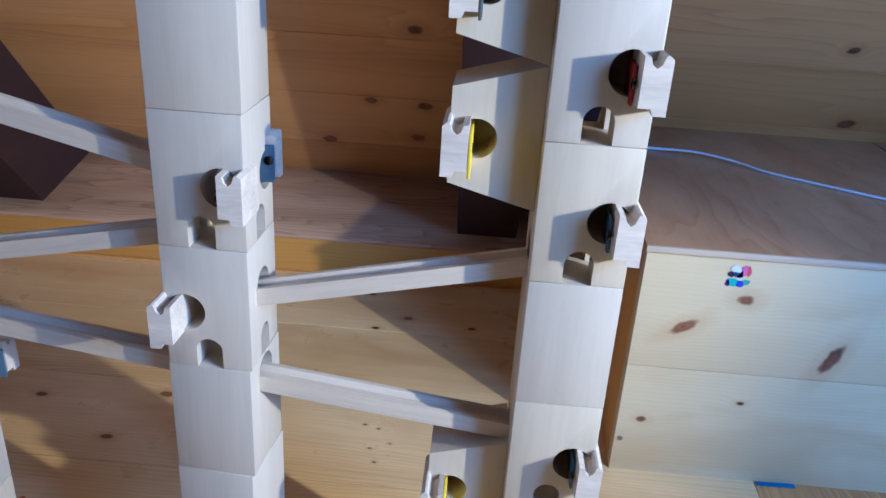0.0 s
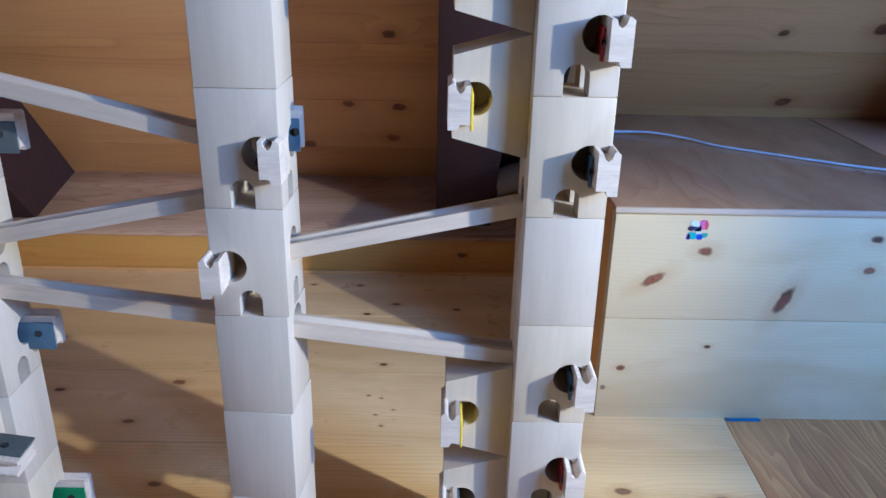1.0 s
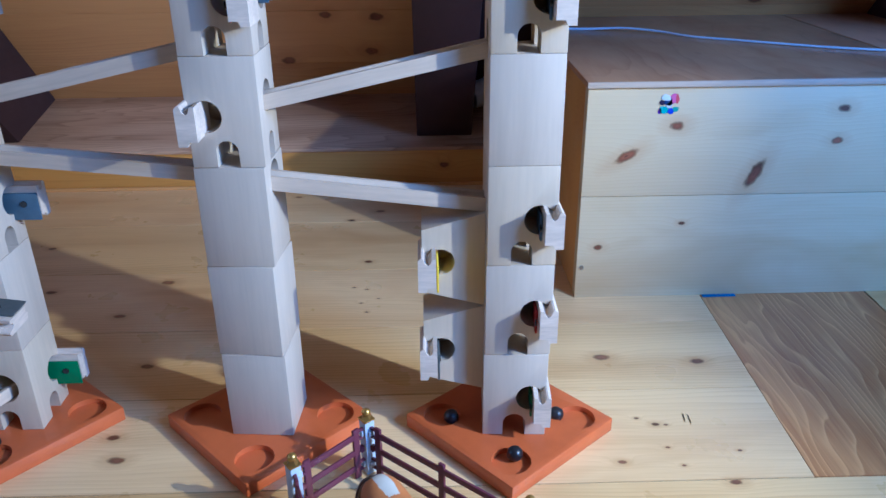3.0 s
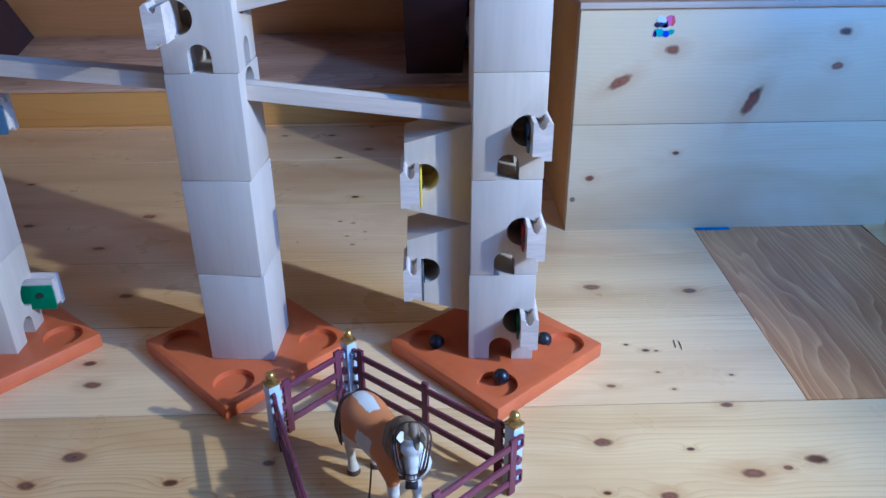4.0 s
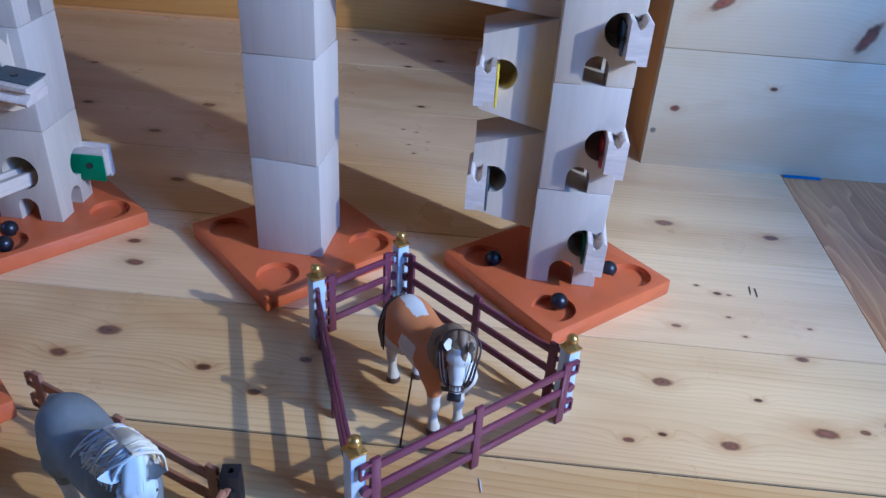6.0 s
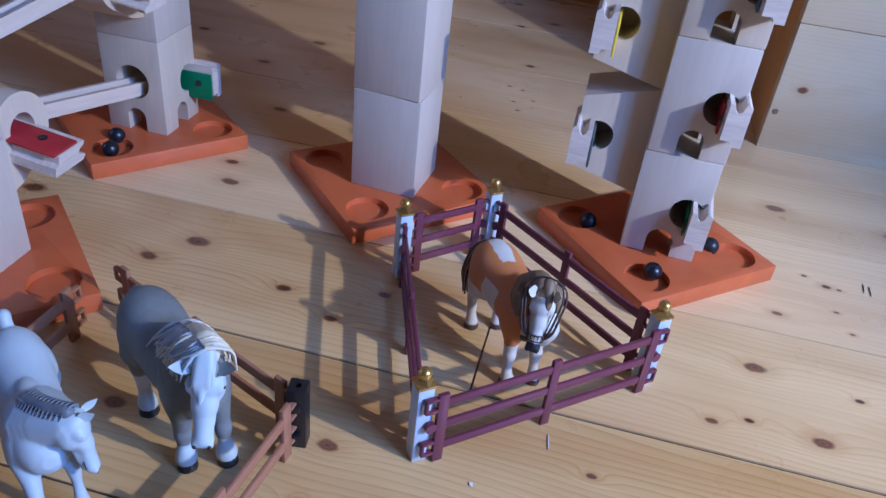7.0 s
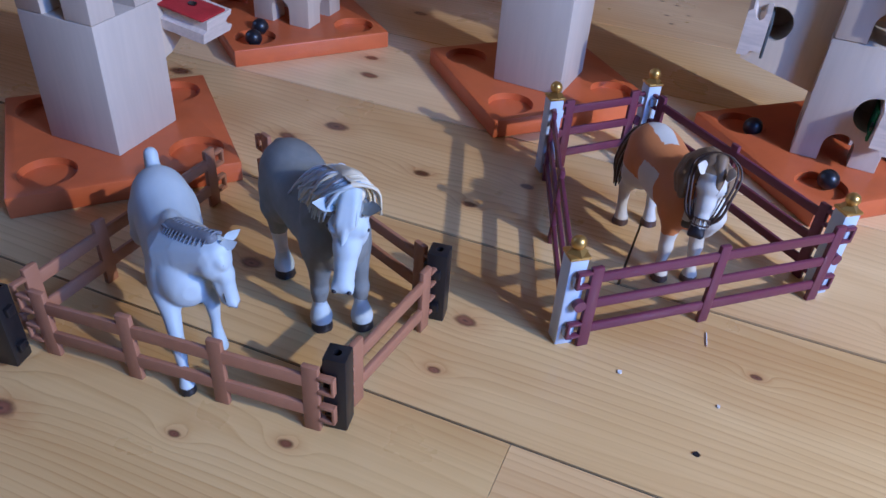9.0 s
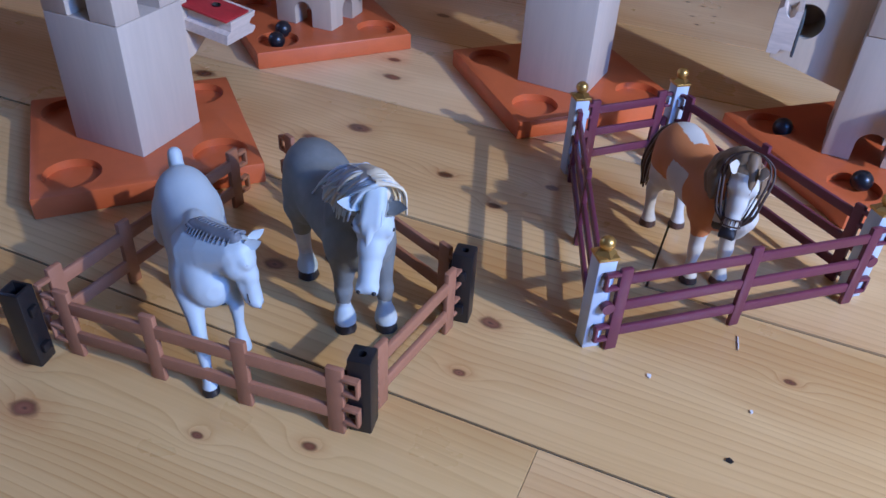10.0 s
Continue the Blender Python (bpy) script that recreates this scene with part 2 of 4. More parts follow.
END_GRAIN = plain("end_grain_beech", (0.72, 0.60, 0.48), 0.65, vary=0.12, scale=60.0, bump=0.3, grain=(1.0, 6.0, 6.0))
RAIL_WOOD = plain("pale_rail_wood", (0.66, 0.535, 0.40), 0.5, vary=0.09, scale=30.0, bump=0.15, grain=(0.7, 9.0, 9.0))
TERRACOTTA = plain("orange_painted_wood", (0.58, 0.135, 0.033), 0.42, vary=0.08, scale=40.0, bump=0.12, coat=0.1)
BLACK_BALL = plain("black_painted_ball", (0.012, 0.012, 0.016), 0.38, vary=0.1, bump=0.0, coat=0.12)
PURPLE = plain("plum_plastic", (0.135, 0.030, 0.052), 0.42, vary=0.06, scale=120.0, bump=0.08)
BROWN = plain("tan_brown_plastic", (0.36, 0.165, 0.085), 0.48, vary=0.08, scale=120.0, bump=0.1)
BLACK_PLASTIC = plain("black_plastic", (0.013, 0.012, 0.013), 0.38, vary=0.1, bump=0.05)
WHITE_PLASTIC = plain("white_plastic", (0.52, 0.58, 0.66), 0.38, vary=0.04, bump=0.05)
GOLD = plain("gold_paint", (0.60, 0.38, 0.10), 0.34, metal=0.85, vary=0.12, bump=0.1)
STEEL = plain("steel", (0.45, 0.45, 0.46), 0.3, metal=1.0, vary=0.1)
DARK_STEEL = plain("dark_steel", (0.06, 0.07, 0.085), 0.25, metal=1.0, vary=0.1)
RED = plain("red_felt", (0.40, 0.018, 0.020), 0.7, vary=0.12, scale=160.0, bump=0.3)
YELLOW = plain("yellow_felt", (0.78, 0.56, 0.015), 0.7, vary=0.1, scale=160.0, bump=0.3)
GREEN = plain("green_felt", (0.015, 0.17, 0.055), 0.7, vary=0.12, scale=160.0, bump=0.3)
BLUE = plain("grey_blue_felt", (0.075, 0.125, 0.180), 0.7, vary=0.12, scale=160.0, bump=0.3)
GREY_FELT = plain("grey_felt", (0.08, 0.09, 0.09), 0.7, vary=0.12, scale=160.0, bump=0.3)
CABLE = plain("white_cable", (0.70, 0.72, 0.78), 0.4, vary=0.05)
GRIME_AND_SHADE = plain("joint_dirt", (0.030, 0.020, 0.014), 0.9, vary=0.2, scale=300.0, bump=0.3)
TAPE = plain("blue_tape", (0.03, 0.17, 0.38), 0.4)


# ---- building ----
def box(bm, sx, sy, sz, at=(0, 0, 0), bevel=0.0, turn=None, segments=2):
    """A box that stands with the middle of its foot at the given place."""
    some = bmesh.ops.create_cube(bm, size=1.0)["verts"]
    bmesh.ops.scale(bm, vec=(sx, sy, sz), verts=some)
    if bevel:
        edges = list({e for v in some for e in v.link_edges})
        some = list({v for f in bmesh.ops.bevel(bm, geom=edges, offset=bevel, segments=segments, affect="EDGES", profile=0.5)["faces"] for v in f.verts} | {v for v in some if v.is_valid})
    m = Matrix.Translation(Vector(at)) @ (turn or Matrix()) @ Matrix.Translation((0, 0, sz / 2))
    bmesh.ops.transform(bm, matrix=m, verts=some)
    return bm


def tube(bm, r, length, m, segments=32, r2=None):
    """A cylinder along the z of m, from its origin."""
    some = bmesh.ops.create_cone(bm, cap_ends=True, segments=segments, radius1=r, radius2=r if r2 is None else r2, depth=length)["verts"]
    bmesh.ops.transform(bm, matrix=m @ Matrix.Translation((0, 0, length / 2)), verts=some)
    return bm


def ball(bm, r, at, squash=(1, 1, 1), fine=3):
    some = bmesh.ops.create_icosphere(bm, subdivisions=fine, radius=r)["verts"]
    bmesh.ops.scale(bm, vec=squash, verts=some)
    bmesh.ops.translate(bm, vec=at, verts=some)
    return bm


def prism(bm, outline, length, m):
    """An outline in the xy of m, drawn out along its z from its origin."""
    low = [bm.verts.new(m @ Vector((x, y, 0))) for x, y in outline]
    high = [bm.verts.new(m @ Vector((x, y, length))) for x, y in outline]
    bm.faces.new(low[::-1]), bm.faces.new(high)
    for i in range(len(low)):
        j = (i + 1) % len(low)
        bm.faces.new((low[i], low[j], high[j], high[i]))
    return bm


def arc(cx, cy, r, start, end, steps):
    return [(cx + r * math.cos(radians(start + (end - start) * i / steps)), cy + r * math.sin(radians(start + (end - start) * i / steps))) for i in range(steps + 1)]


def mesh_of(bm, name, smooth=35):
    bmesh.ops.recalc_face_normals(bm, faces=bm.faces)
    me = bpy.data.meshes.new(name)
    bm.to_mesh(me)
    bm.free()
    soften(me, smooth)
    return me


def soften(me, smooth=35):
    if smooth:
        me.polygons.foreach_set("use_smooth", [True] * len(me.polygons))
        me.set_sharp_from_angle(angle=radians(smooth))


def carved(body, cutters, name):
    """The mesh of a body with the cutters taken away."""
    ob = new("carving", mesh_of(body, name, 0))
    tools = []
    for bm in cutters:
        tool = new("carving_tool", mesh_of(bm, "tool", 0))
        tools.append(tool)
        mod = ob.modifiers.new("cut", "BOOLEAN")
        mod.object, mod.operation, mod.solver = tool, "DIFFERENCE", "EXACT"
    me = bpy.data.meshes.new_from_object(ob.evaluated_get(bpy.context.evaluated_depsgraph_get()))
    me.name = name
    for o in (*tools, ob):
        bpy.data.objects.remove(o, do_unlink=True)
    soften(me, 30)
    return me


def part(name, shape, material, parent=None, label="", m=None):
    """Links a bmesh or a mesh as one object under a thing or a part."""
    me = mesh_of(shape, name) if isinstance(shape, bmesh.types.BMesh) else shape
    for one in material if isinstance(material, (list, tuple)) else [material]:
        if one.name not in me.materials:
            me.materials.append(one)
    ob = new(name, me)
    if m is not None:
        ob.matrix_basis = m
    if parent is not None:
        ob.parent = parent
    return tagged(ob, label)


def thing(name, m, label, category, group=""):
    ob = new(name)
    ob.empty_display_size = 0.02
    ob.matrix_basis = m
    return tagged(ob, label, category, group)


def B():
    return bmesh.new()


# ---- the attic ----
SLOPE_Y, SLOPE_Z, SLOPE_ANGLE = 1.30, 0.308, math.atan(1.12)
ROW = 0.1475


HATCH_SLANT = 0.026


def planks(parent, rows, material, name="plank", slant=0):
    """Floor planks: (y from, y to, x from, x to). slant: 1 for a slanted right end, 2 for a slanted board."""
    for y0, y1, x0, x1 in rows:
        low = 0.0018 if abs(y0 - 0.2725) < 0.01 else 0.0010
        bm = box(B(), x1 - x0 - 0.0003, y1 - y0 - 0.0006 - low, 0.02, (0, (low - 0.0006) / 2, -0.02))
        middle = (y0 + y1) / 2
        for v in bm.verts:
            if slant == 2 or (slant == 1 and v.co.x > 0):
                v.co.x += HATCH_SLANT * (v.co.y + middle - 0.60)
        part(name, bm, material, parent, m=pose((x0 + x1) / 2, middle, 0))


floor = part("floor", box(B(), 4.1, 4.0, 0.03, (0, -0.35, -0.054)), PLAIN_PINE)
tagged(floor, "wide lacquered pine floorboards with dark knots and narrow open joints", "floor", kind="structure")
wall_sloped = thing("wall_sloped", pose(0, SLOPE_Y, SLOPE_Z, 180 - math.degrees(SLOPE_ANGLE)), "sloping attic wall of orange knotty pine boards", "wall")
tagged(wall_sloped, kind="structure")

RISER_Y = 1.2440
step_wall = thing("step", pose(0, RISER_Y, 0), "low golden pine step with a plywood ledge below the sloping wall", "step")
tagged(step_wall, kind="structure")
part("riser_board", box(B(), 2.20, 0.02, 0.0700, (-0.86, 0.010, 0), 0.001), PINE_STEP, step_wall)
part("skirting_strip", box(B(), 2.20, 0.006, 0.0060, (-0.86, -0.003, 0), 0.0015), PINE_STEP, step_wall)
part("ledge_board", box(B(), 2.20, 0.30, 0.0075, (-0.86, 0.146, 0), 0.001), PLY_LEDGE, step_wall, m=pose(0, 0, 0.0705, 11.9))

for x in (-0.795, 0.059, 0.890):
    run = 2.9
    bm = box(B(), 0.104, 0.160, run, (0, 0, 0), 0.002)
    # the beam lies under the boarding and rises with it
    foot = Vector((x, SLOPE_Y + 0.33, SLOPE_Z - 0.37))
    m = Matrix.Translation(foot) @ Matrix.Rotation(math.pi / 2 - SLOPE_ANGLE, 4, "X") @ Matrix.Translation((0, -0.082, 0))
    tagged(part("rafter", bm, RAFTER, m=m), "dark brown stained roof beam under the pine boarding", "rafter", "rafters", "structure")

# dark sheet laid over the boarding to stand in for the shaded recess
panel = box(B(), 0.110, 0.016, 0.80, (0, 0, 0), 0.001)
m = Matrix.Translation((0.168, SLOPE_Y + 0.16, SLOPE_Z - 0.18)) @ Matrix.Rotation(math.pi / 2 - SLOPE_ANGLE, 4, "X") @ Matrix.Translation((0, -0.014, 0))
tagged(part("trim_panel", panel, RAFTER, m=m), "dark panel added over the boarding to darken the recess beside the beam", "trim", kind="structure")

tagged(part("wall_south", box(B(), 4.1, 0.08, 2.3, (0, -2.30, 0)), PLAIN_PINE), "plain pine wall", "wall", kind="structure")
# unseen wall, its opening added for the fill lamp
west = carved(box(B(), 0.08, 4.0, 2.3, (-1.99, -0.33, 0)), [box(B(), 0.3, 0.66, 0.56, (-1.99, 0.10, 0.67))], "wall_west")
tagged(part("wall_west", west, PLAIN_PINE), "plain pine gable wall with an opening added for fill light", "wall", kind="structure")
east = carved(box(B(), 0.08, 4.0, 2.3, (1.36, -0.33, 0)), [box(B(), 0.3, 1.00, 1.25, (1.36, -0.42, 0.25))], "wall_east")
tagged(part("wall_east", east, PLAIN_PINE), "plain pine wall with a window opening", "wall", kind="structure")
tagged(part("ceiling", box(B(), 4.1, 2.1, 0.06, (0, -1.30, 2.22)), PLAIN_PINE), "plain pine ceiling", "ceiling", kind="structure")

# the long box on the floor under the slope
BOX_X, BOX_Y, BOX_TOP = 0.2235, 0.785, 0.297
chest = thing("storage_box", pose(BOX_X, BOX_Y, 0), "long knotty pine box with a worn brown plywood top", "storage box")
LONG = 0.435
part("front_board", box(B(), LONG, 0.018, 0.1465, (LONG / 2, 0.009, 0), 0.0008), PINE_BOX, chest)
part("front_board", box(B(), LONG, 0.018, 0.1415, (LONG / 2, 0.009, 0.1472), 0.0008), PINE_BOX, chest)
# the sides take the step's browner pine, which paints in the side's shade
part("side_board", box(B(), 0.018, 0.50, 0.288, (0.0095, 0.27, 0), 0.0008), PINE_STEP, chest, "side board in browner pine, its shade put into the colour")
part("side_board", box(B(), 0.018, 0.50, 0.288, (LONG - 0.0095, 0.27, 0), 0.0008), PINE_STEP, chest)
part("top", box(B(), 0.458, 0.56, 0.008, (0.227, 0.278, 0.2888), 0.0006), PLY_DARK, chest, "worn brown plywood top")
part("top", box(B(), 0.630, 0.56, 0.008, (0.775, 0.278, 0.2888), 0.0006), PLY_DARK, chest, "worn brown plywood top")
part("top_edge", box(B(), 1.092, 0.003, 0.0072, (0.546 - 0.002, -0.0035, 0.2892), 0.0005), RAIL_WOOD, chest, "pale plywood edge")

# ---- marble run ----
W, HIGH = 0.0615, 0.0935
BASE = 0.016
FACE = {"front": 0, "right": 90, "back": 180, "left": 270}
FELT = {"red": RED, "yellow": YELLOW, "green": GREEN, "blue": BLUE, "grey": GREY_FELT}
HOLE_X, HOLE_Z, HOLE_R = 0.0150, 0.0440, 0.0137


def turned(face):
    return Matrix.Rotation(radians(FACE[face]), 4, "Z")


def arch_cutter(face, wide=0.0190, high=0.0235, deep=W + 0.006, x=0.0):
    r = wide / 2
    outline = [(x - r, -0.002), (x + r, -0.002)] + arc(x, high - r, r, 0, 180, 14)
    m = turned(face) @ Matrix.Translation((0, -W / 2 - 0.003, 0)) @ Matrix.Rotation(math.pi / 2, 4, "X") @ Matrix.Translation((0, 0, -deep))
    return prism(B(), outline, deep, m)


def hole_cutter(face, x=HOLE_X, z=HOLE_Z, r=HOLE_R, deep=0.043):
    m = turned(face) @ Matrix.Translation((x, -W / 2 - 0.003, z)) @ Matrix.Rotation(-math.pi / 2, 4, "X")
    return tube(B(), r, deep, m, 40)


def flap(parent, m, colour, mirror=1, out=0.026, shown=1.0):
    """A wooden flap that stands out of a round hole along -y of m, with a felt pad towards the hole."""
    s = mirror
    high, thick = 0.034, 0.0162
    outline = [(0, 0.004), (thick * 0.45, 0.004), (thick * 0.55, 0.0), (thick, 0.0), (thick, high * 0.93), (thick * 0.82, high), (thick * 0.72, high * 0.99)]
    outline += [(thick * 0.62, high * 0.84), (thick * 0.45, high * 0.78), (thick * 0.30, high * 0.83), (thick * 0.22, high * 0.95), (0, high * 0.97)]
    outline = [(s * x, z) for x, z in outline]
    deep = out + 0.020
    wood = prism(B(), outline, deep, m @ Matrix.Translation((0, -out, -high * 0.52)) @ Matrix.Rotation(math.pi / 2, 4, "X") @ Matrix.Scale(-1, 4, (0, 0, 1)))
    ob = part("flap", wood, END_GRAIN, parent)
    if colour == "bare":
        return ob
    reach = out * shown
    long = reach + 0.018
    pad = box(B(), 0.0020, long, high * (0.80 if shown == 1.0 else 0.70), (0, 0, 0), 0.0006)
    bmesh.ops.transform(pad, matrix=m @ Matrix.Translation((-s * 0.0013, -reach + long / 2 + 0.0006, -high * (0.54 if shown == 1.0 else 0.47))), verts=pad.verts)
    part("pad", pad, FELT[colour], ob, colour + " felt pad")
    pin = tube(B(), 0.0032, 0.0012, m @ Matrix.Translation((-s * 0.0020, -out * 0.45, -0.002)) @ Matrix.Rotation(-s * math.pi / 2, 4, "Y"), 16)
    part("bolt", pin, DARK_STEEL, ob, "small dark steel bolt")
    return ob


def toy_block(x, y, z, feats=(), high=HIGH, yaw=0.0, group="blocks of the marble run", wood=BIRCH):
    """One stacked block. feats: ('arch', face), ('hole', face), ('flap', face, colour, side)."""
    cutters, kinds = [], {f[0] for f in feats}
    for kind, face, *rest in feats:
        if kind == "arch":
            cutters.append(arch_cutter(face, *rest))
        elif kind == "hole":
            cutters.append(hole_cutter(face, *rest))
        elif kind == "flap":
            cutters.append(hole_cutter(face, rest[1] * HOLE_X))
    body = box(B(), W, W, high - 0.0002, (0, 0, 0), 0.0009)
    me = carved(body, cutters, "body") if cutters else mesh_of(body, "body")
    label = "plain pale wooden block of a marble tower"
    if "flap" in kinds:
        label = "pale wooden block with round hole, arch and felted flap"
    elif cutters:
        label = "pale wooden block with arched and round openings"
    ob = thing("toy_block", pose(x, y, z, 0, 0, yaw), label, "toy block", group)
    part("body", me, wood, ob)
    for kind, face, *rest in feats:
        if kind == "flap":
            colour, side, out = (*rest, 0.020)[:3]
            rise = 0.011 if out < 0.01 else 0.0
            flap(ob, turned(face) @ Matrix.Translation((side * 0.0172, -W / 2, HOLE_Z - 0.002 + rise)), colour, side, out, 0.30 if face == "front" else 1.0)
    return ob


def wing_block(x, y, z, yaw, side, colour, rounded=False, lying=False, out=0.024):
    """A side block, tall at the tower and lower outside, with a flap in a round hole. side: where it stands beside the tower."""
    wide, deep, tall, taper = 0.0575, 0.052, HIGH - 0.0006, 0.0155
    if rounded:
        outline = [(0, 0.0), (0, 0.068)] + arc(0.029, 0.043, 0.0285, 150, -58, 22) + [(0.018, 0.004)]
    else:
        outline = [(0, 0), (0, tall), (wide, tall - taper), (wide, taper)]
    outline = [(side * u, v) for u, v in outline]
    body = prism(B(), outline, deep, Matrix.Rotation(math.pi / 2, 4, "X") @ Matrix.Translation((0, 0, -deep)))
    hx, hz = (side * 0.030, 0.043) if rounded else (side * 0.0405, 0.0455)
    cutters = [tube(B(), 0.0128, deep + 0.02 if rounded else 0.046, Matrix.Translation((hx, -0.01, hz)) @ Matrix.Rotation(-math.pi / 2, 4, "X"), 40)]
    if rounded:
        cutters.append(box(B(), 0.09, 0.022, 0.09, (side * 0.047, 0.026, 0.030)))
    shape = "rounded" if rounded else "tapered"
    ob = thing("side_block", pose(x, y, z, 0, 0, yaw), shape + " pale wooden side block with a " + colour + " felted flap", "toy block", "side blocks of the marble run")
    part("body", carved(body, cutters, "side_body"), BEECH_CREAM, ob)
    m = Matrix.Translation((hx + side * 0.0045, 0, hz - 0.001))
    if lying:
        m = Matrix.Translation((hx, 0, hz - 0.002)) @ Matrix.Rotation(radians(8), 4, "X") @ Matrix.Rotation(radians(90) * side, 4, "Y")
    flap(ob, m, colour, side, out)
    return ob


def base_plate(x, y, yaw=45.0):
    """A square orange plate with a round dish in each corner."""
    side = 0.1505
    dishes = []
    for i in range(4):
        m = Matrix.Rotation(radians(45 + 90 * i), 4, "Z") @ Matrix.Translation((0.0690, 0, BASE - 0.0060))
        dishes.append(tube(B(), 0.0190, 0.02, m, 48))
    me = carved(box(B(), side, side, BASE, (0, 0, 0), 0.0016), dishes, "base_plate")
    ob = part("base_plate", me, TERRACOTTA, m=pose(x, y, 0, 0, 0, yaw))
    return tagged(ob, "square orange painted plate with round dishes under a tower", "base plate", "orange base plates")


def marble(x, y, z):
    bm = ball(B(), 0.0078, (0, 0, 0.0078))
    return tagged(part("marble", bm, BLACK_BALL, m=pose(x, y, z)), "small shiny black marble", "marble", "black marbles")


def track(a, b, wide=0.0205, high=0.0128):
    """A grooved wooden track from a to b (the middle of its foot at each end)."""
    a, b = Vector(a), Vector(b)
    way = b - a
    x = way.normalized()
    y = Vector((0, 0, 1)).cross(x).normalized()
    m = Matrix.Translation(a) @ Matrix((x, y, x.cross(y))).transposed().to_4x4()
    w, g = wide / 2, wide / 2 - 0.0038
    outline = [(-w, 0), (w, 0), (w, high), (g, high), (g * 0.6, high - 0.0042), (-g * 0.6, high - 0.0042), (-g, high), (-w, high)]
    bm = prism(B(), outline, way.length, Matrix(((0, 0, 1, 0), (1, 0, 0, 0), (0, 1, 0, 0), (0, 0, 0, 1))))
    ob = part("track", bm, RAIL_WOOD, m=m)
    return tagged(ob, "sloping grooved wooden marble track between two towers", "marble track", "marble tracks")


TOWER_A, TOWER_B, TOWER_C, TOWER_D = (-0.3990, 0.5300), (-0.1412, 0.5130), (0.1075, 0.5045), (-0.3915, 0.2615)
for x, y, yaw in ((-0.4065, 0.5270, 49.0), (-0.1440, 0.5170, 43.5), (0.1045, 0.5040, 41.0), (-0.3905, 0.2620, 46.5)):
    base_plate(x, y, yaw)


def stack(tower, blocks, cream=(), turns=()):
    """Blocks from the plate up, each turned a little as it was set down."""
    for i, feats in enumerate(blocks):
        yaw = turns[i] if i < len(turns) else 0.0
        toy_block(*tower, BASE + i * HIGH, feats, yaw=yaw, wood=BEECH_CREAM if i in cream else BIRCH)


A = ("arch", "front"), ("arch", "right")
stack(TOWER_B, [
    (), (), (("hole", "right", 0.0, 0.078, 0.0137),),
    (("flap", "front", "bare", -1), *A, ("hole", "right", 0.0, 0.055)),
    (("flap", "front", "red", 1, 0.014), *A, ("flap", "right", "blue", 1, 0.007)),
    (), (),
], (), (-4.5, -7.0, -4.0, -1.5, -1.0))
stack(TOWER_C, [
    (("flap", "front", "green", 1), ("arch", "front", 0.022, 0.025), ("arch", "right")),
    (("flap", "front", "red", 1), *A), (("flap", "front", "blue", 1), *A), (),
    (("flap", "front", "blue", 1), *A), (("flap", "front", "red", 1), *A), (),
], (2, 4), (-3.0, -1.0))
stack(TOWER_A, [
    (("hole", "front", 0.0, 0.050, 0.0168), ("flap", "right", "green", 1, 0.026), *A), (),
    (("flap", "right", "blue", 1, 0.026), *A, ("hole", "front", -0.012)),
    (("hole", "right", 0.0), *A), (("flap", "right", "grey", 1, 0.026), *A), (), (),
], (0, 3))
stack(TOWER_D, [(), (("arch", "front"), ("arch", "right"), ("hole", "front", 0.0, 0.05)), (), ()])

for z, colour in ((0.0610, "grey"), (0.1545, "yellow"), (0.4320, "yellow"), (0.5255, "grey")):
    wing_block(TOWER_C[0] - W / 2 - 0.0004, 0.4905, z, 0, -1, colour)
wing_block(-0.3720, TOWER_D[1] + W / 2 + 0.0004, 0.0570, 90, 1, "red", True, True, 0.038)
wing_block(-0.3780, TOWER_A[1] - W / 2 - 0.0004, 0.1320, 90, -1, "grey", True, True, 0.034)

track((-0.124, 0.5070, 0.3390), (0.0790, 0.5070, 0.3830))
track((-0.116, 0.5070, 0.2705), (0.0795, 0.5070, 0.2460))
track((-0.385, 0.5290, 0.3370), (-0.1740, 0.5080, 0.3845))
track((-0.380, 0.5290, 0.2930), (-0.1740, 0.5080, 0.2800))
track((-0.385, 0.5290, 0.4790), (-0.1740, 0.5080, 0.4360))
track((-0.440, 0.3200, 0.0800), (-0.4020, 0.5150, 0.0500))
track((-0.4700, 0.3000, 0.1150), (-0.380, 0.4300, 0.1750))

for x, y, z in ((0.104, 0.443, 0), (0.153, 0.503, 0), (0.045, 0.503, 0), (-0.409, 0.478, 0), (-0.399, 0.452, 0)):
    marble(x, y, BASE - 0.0060)


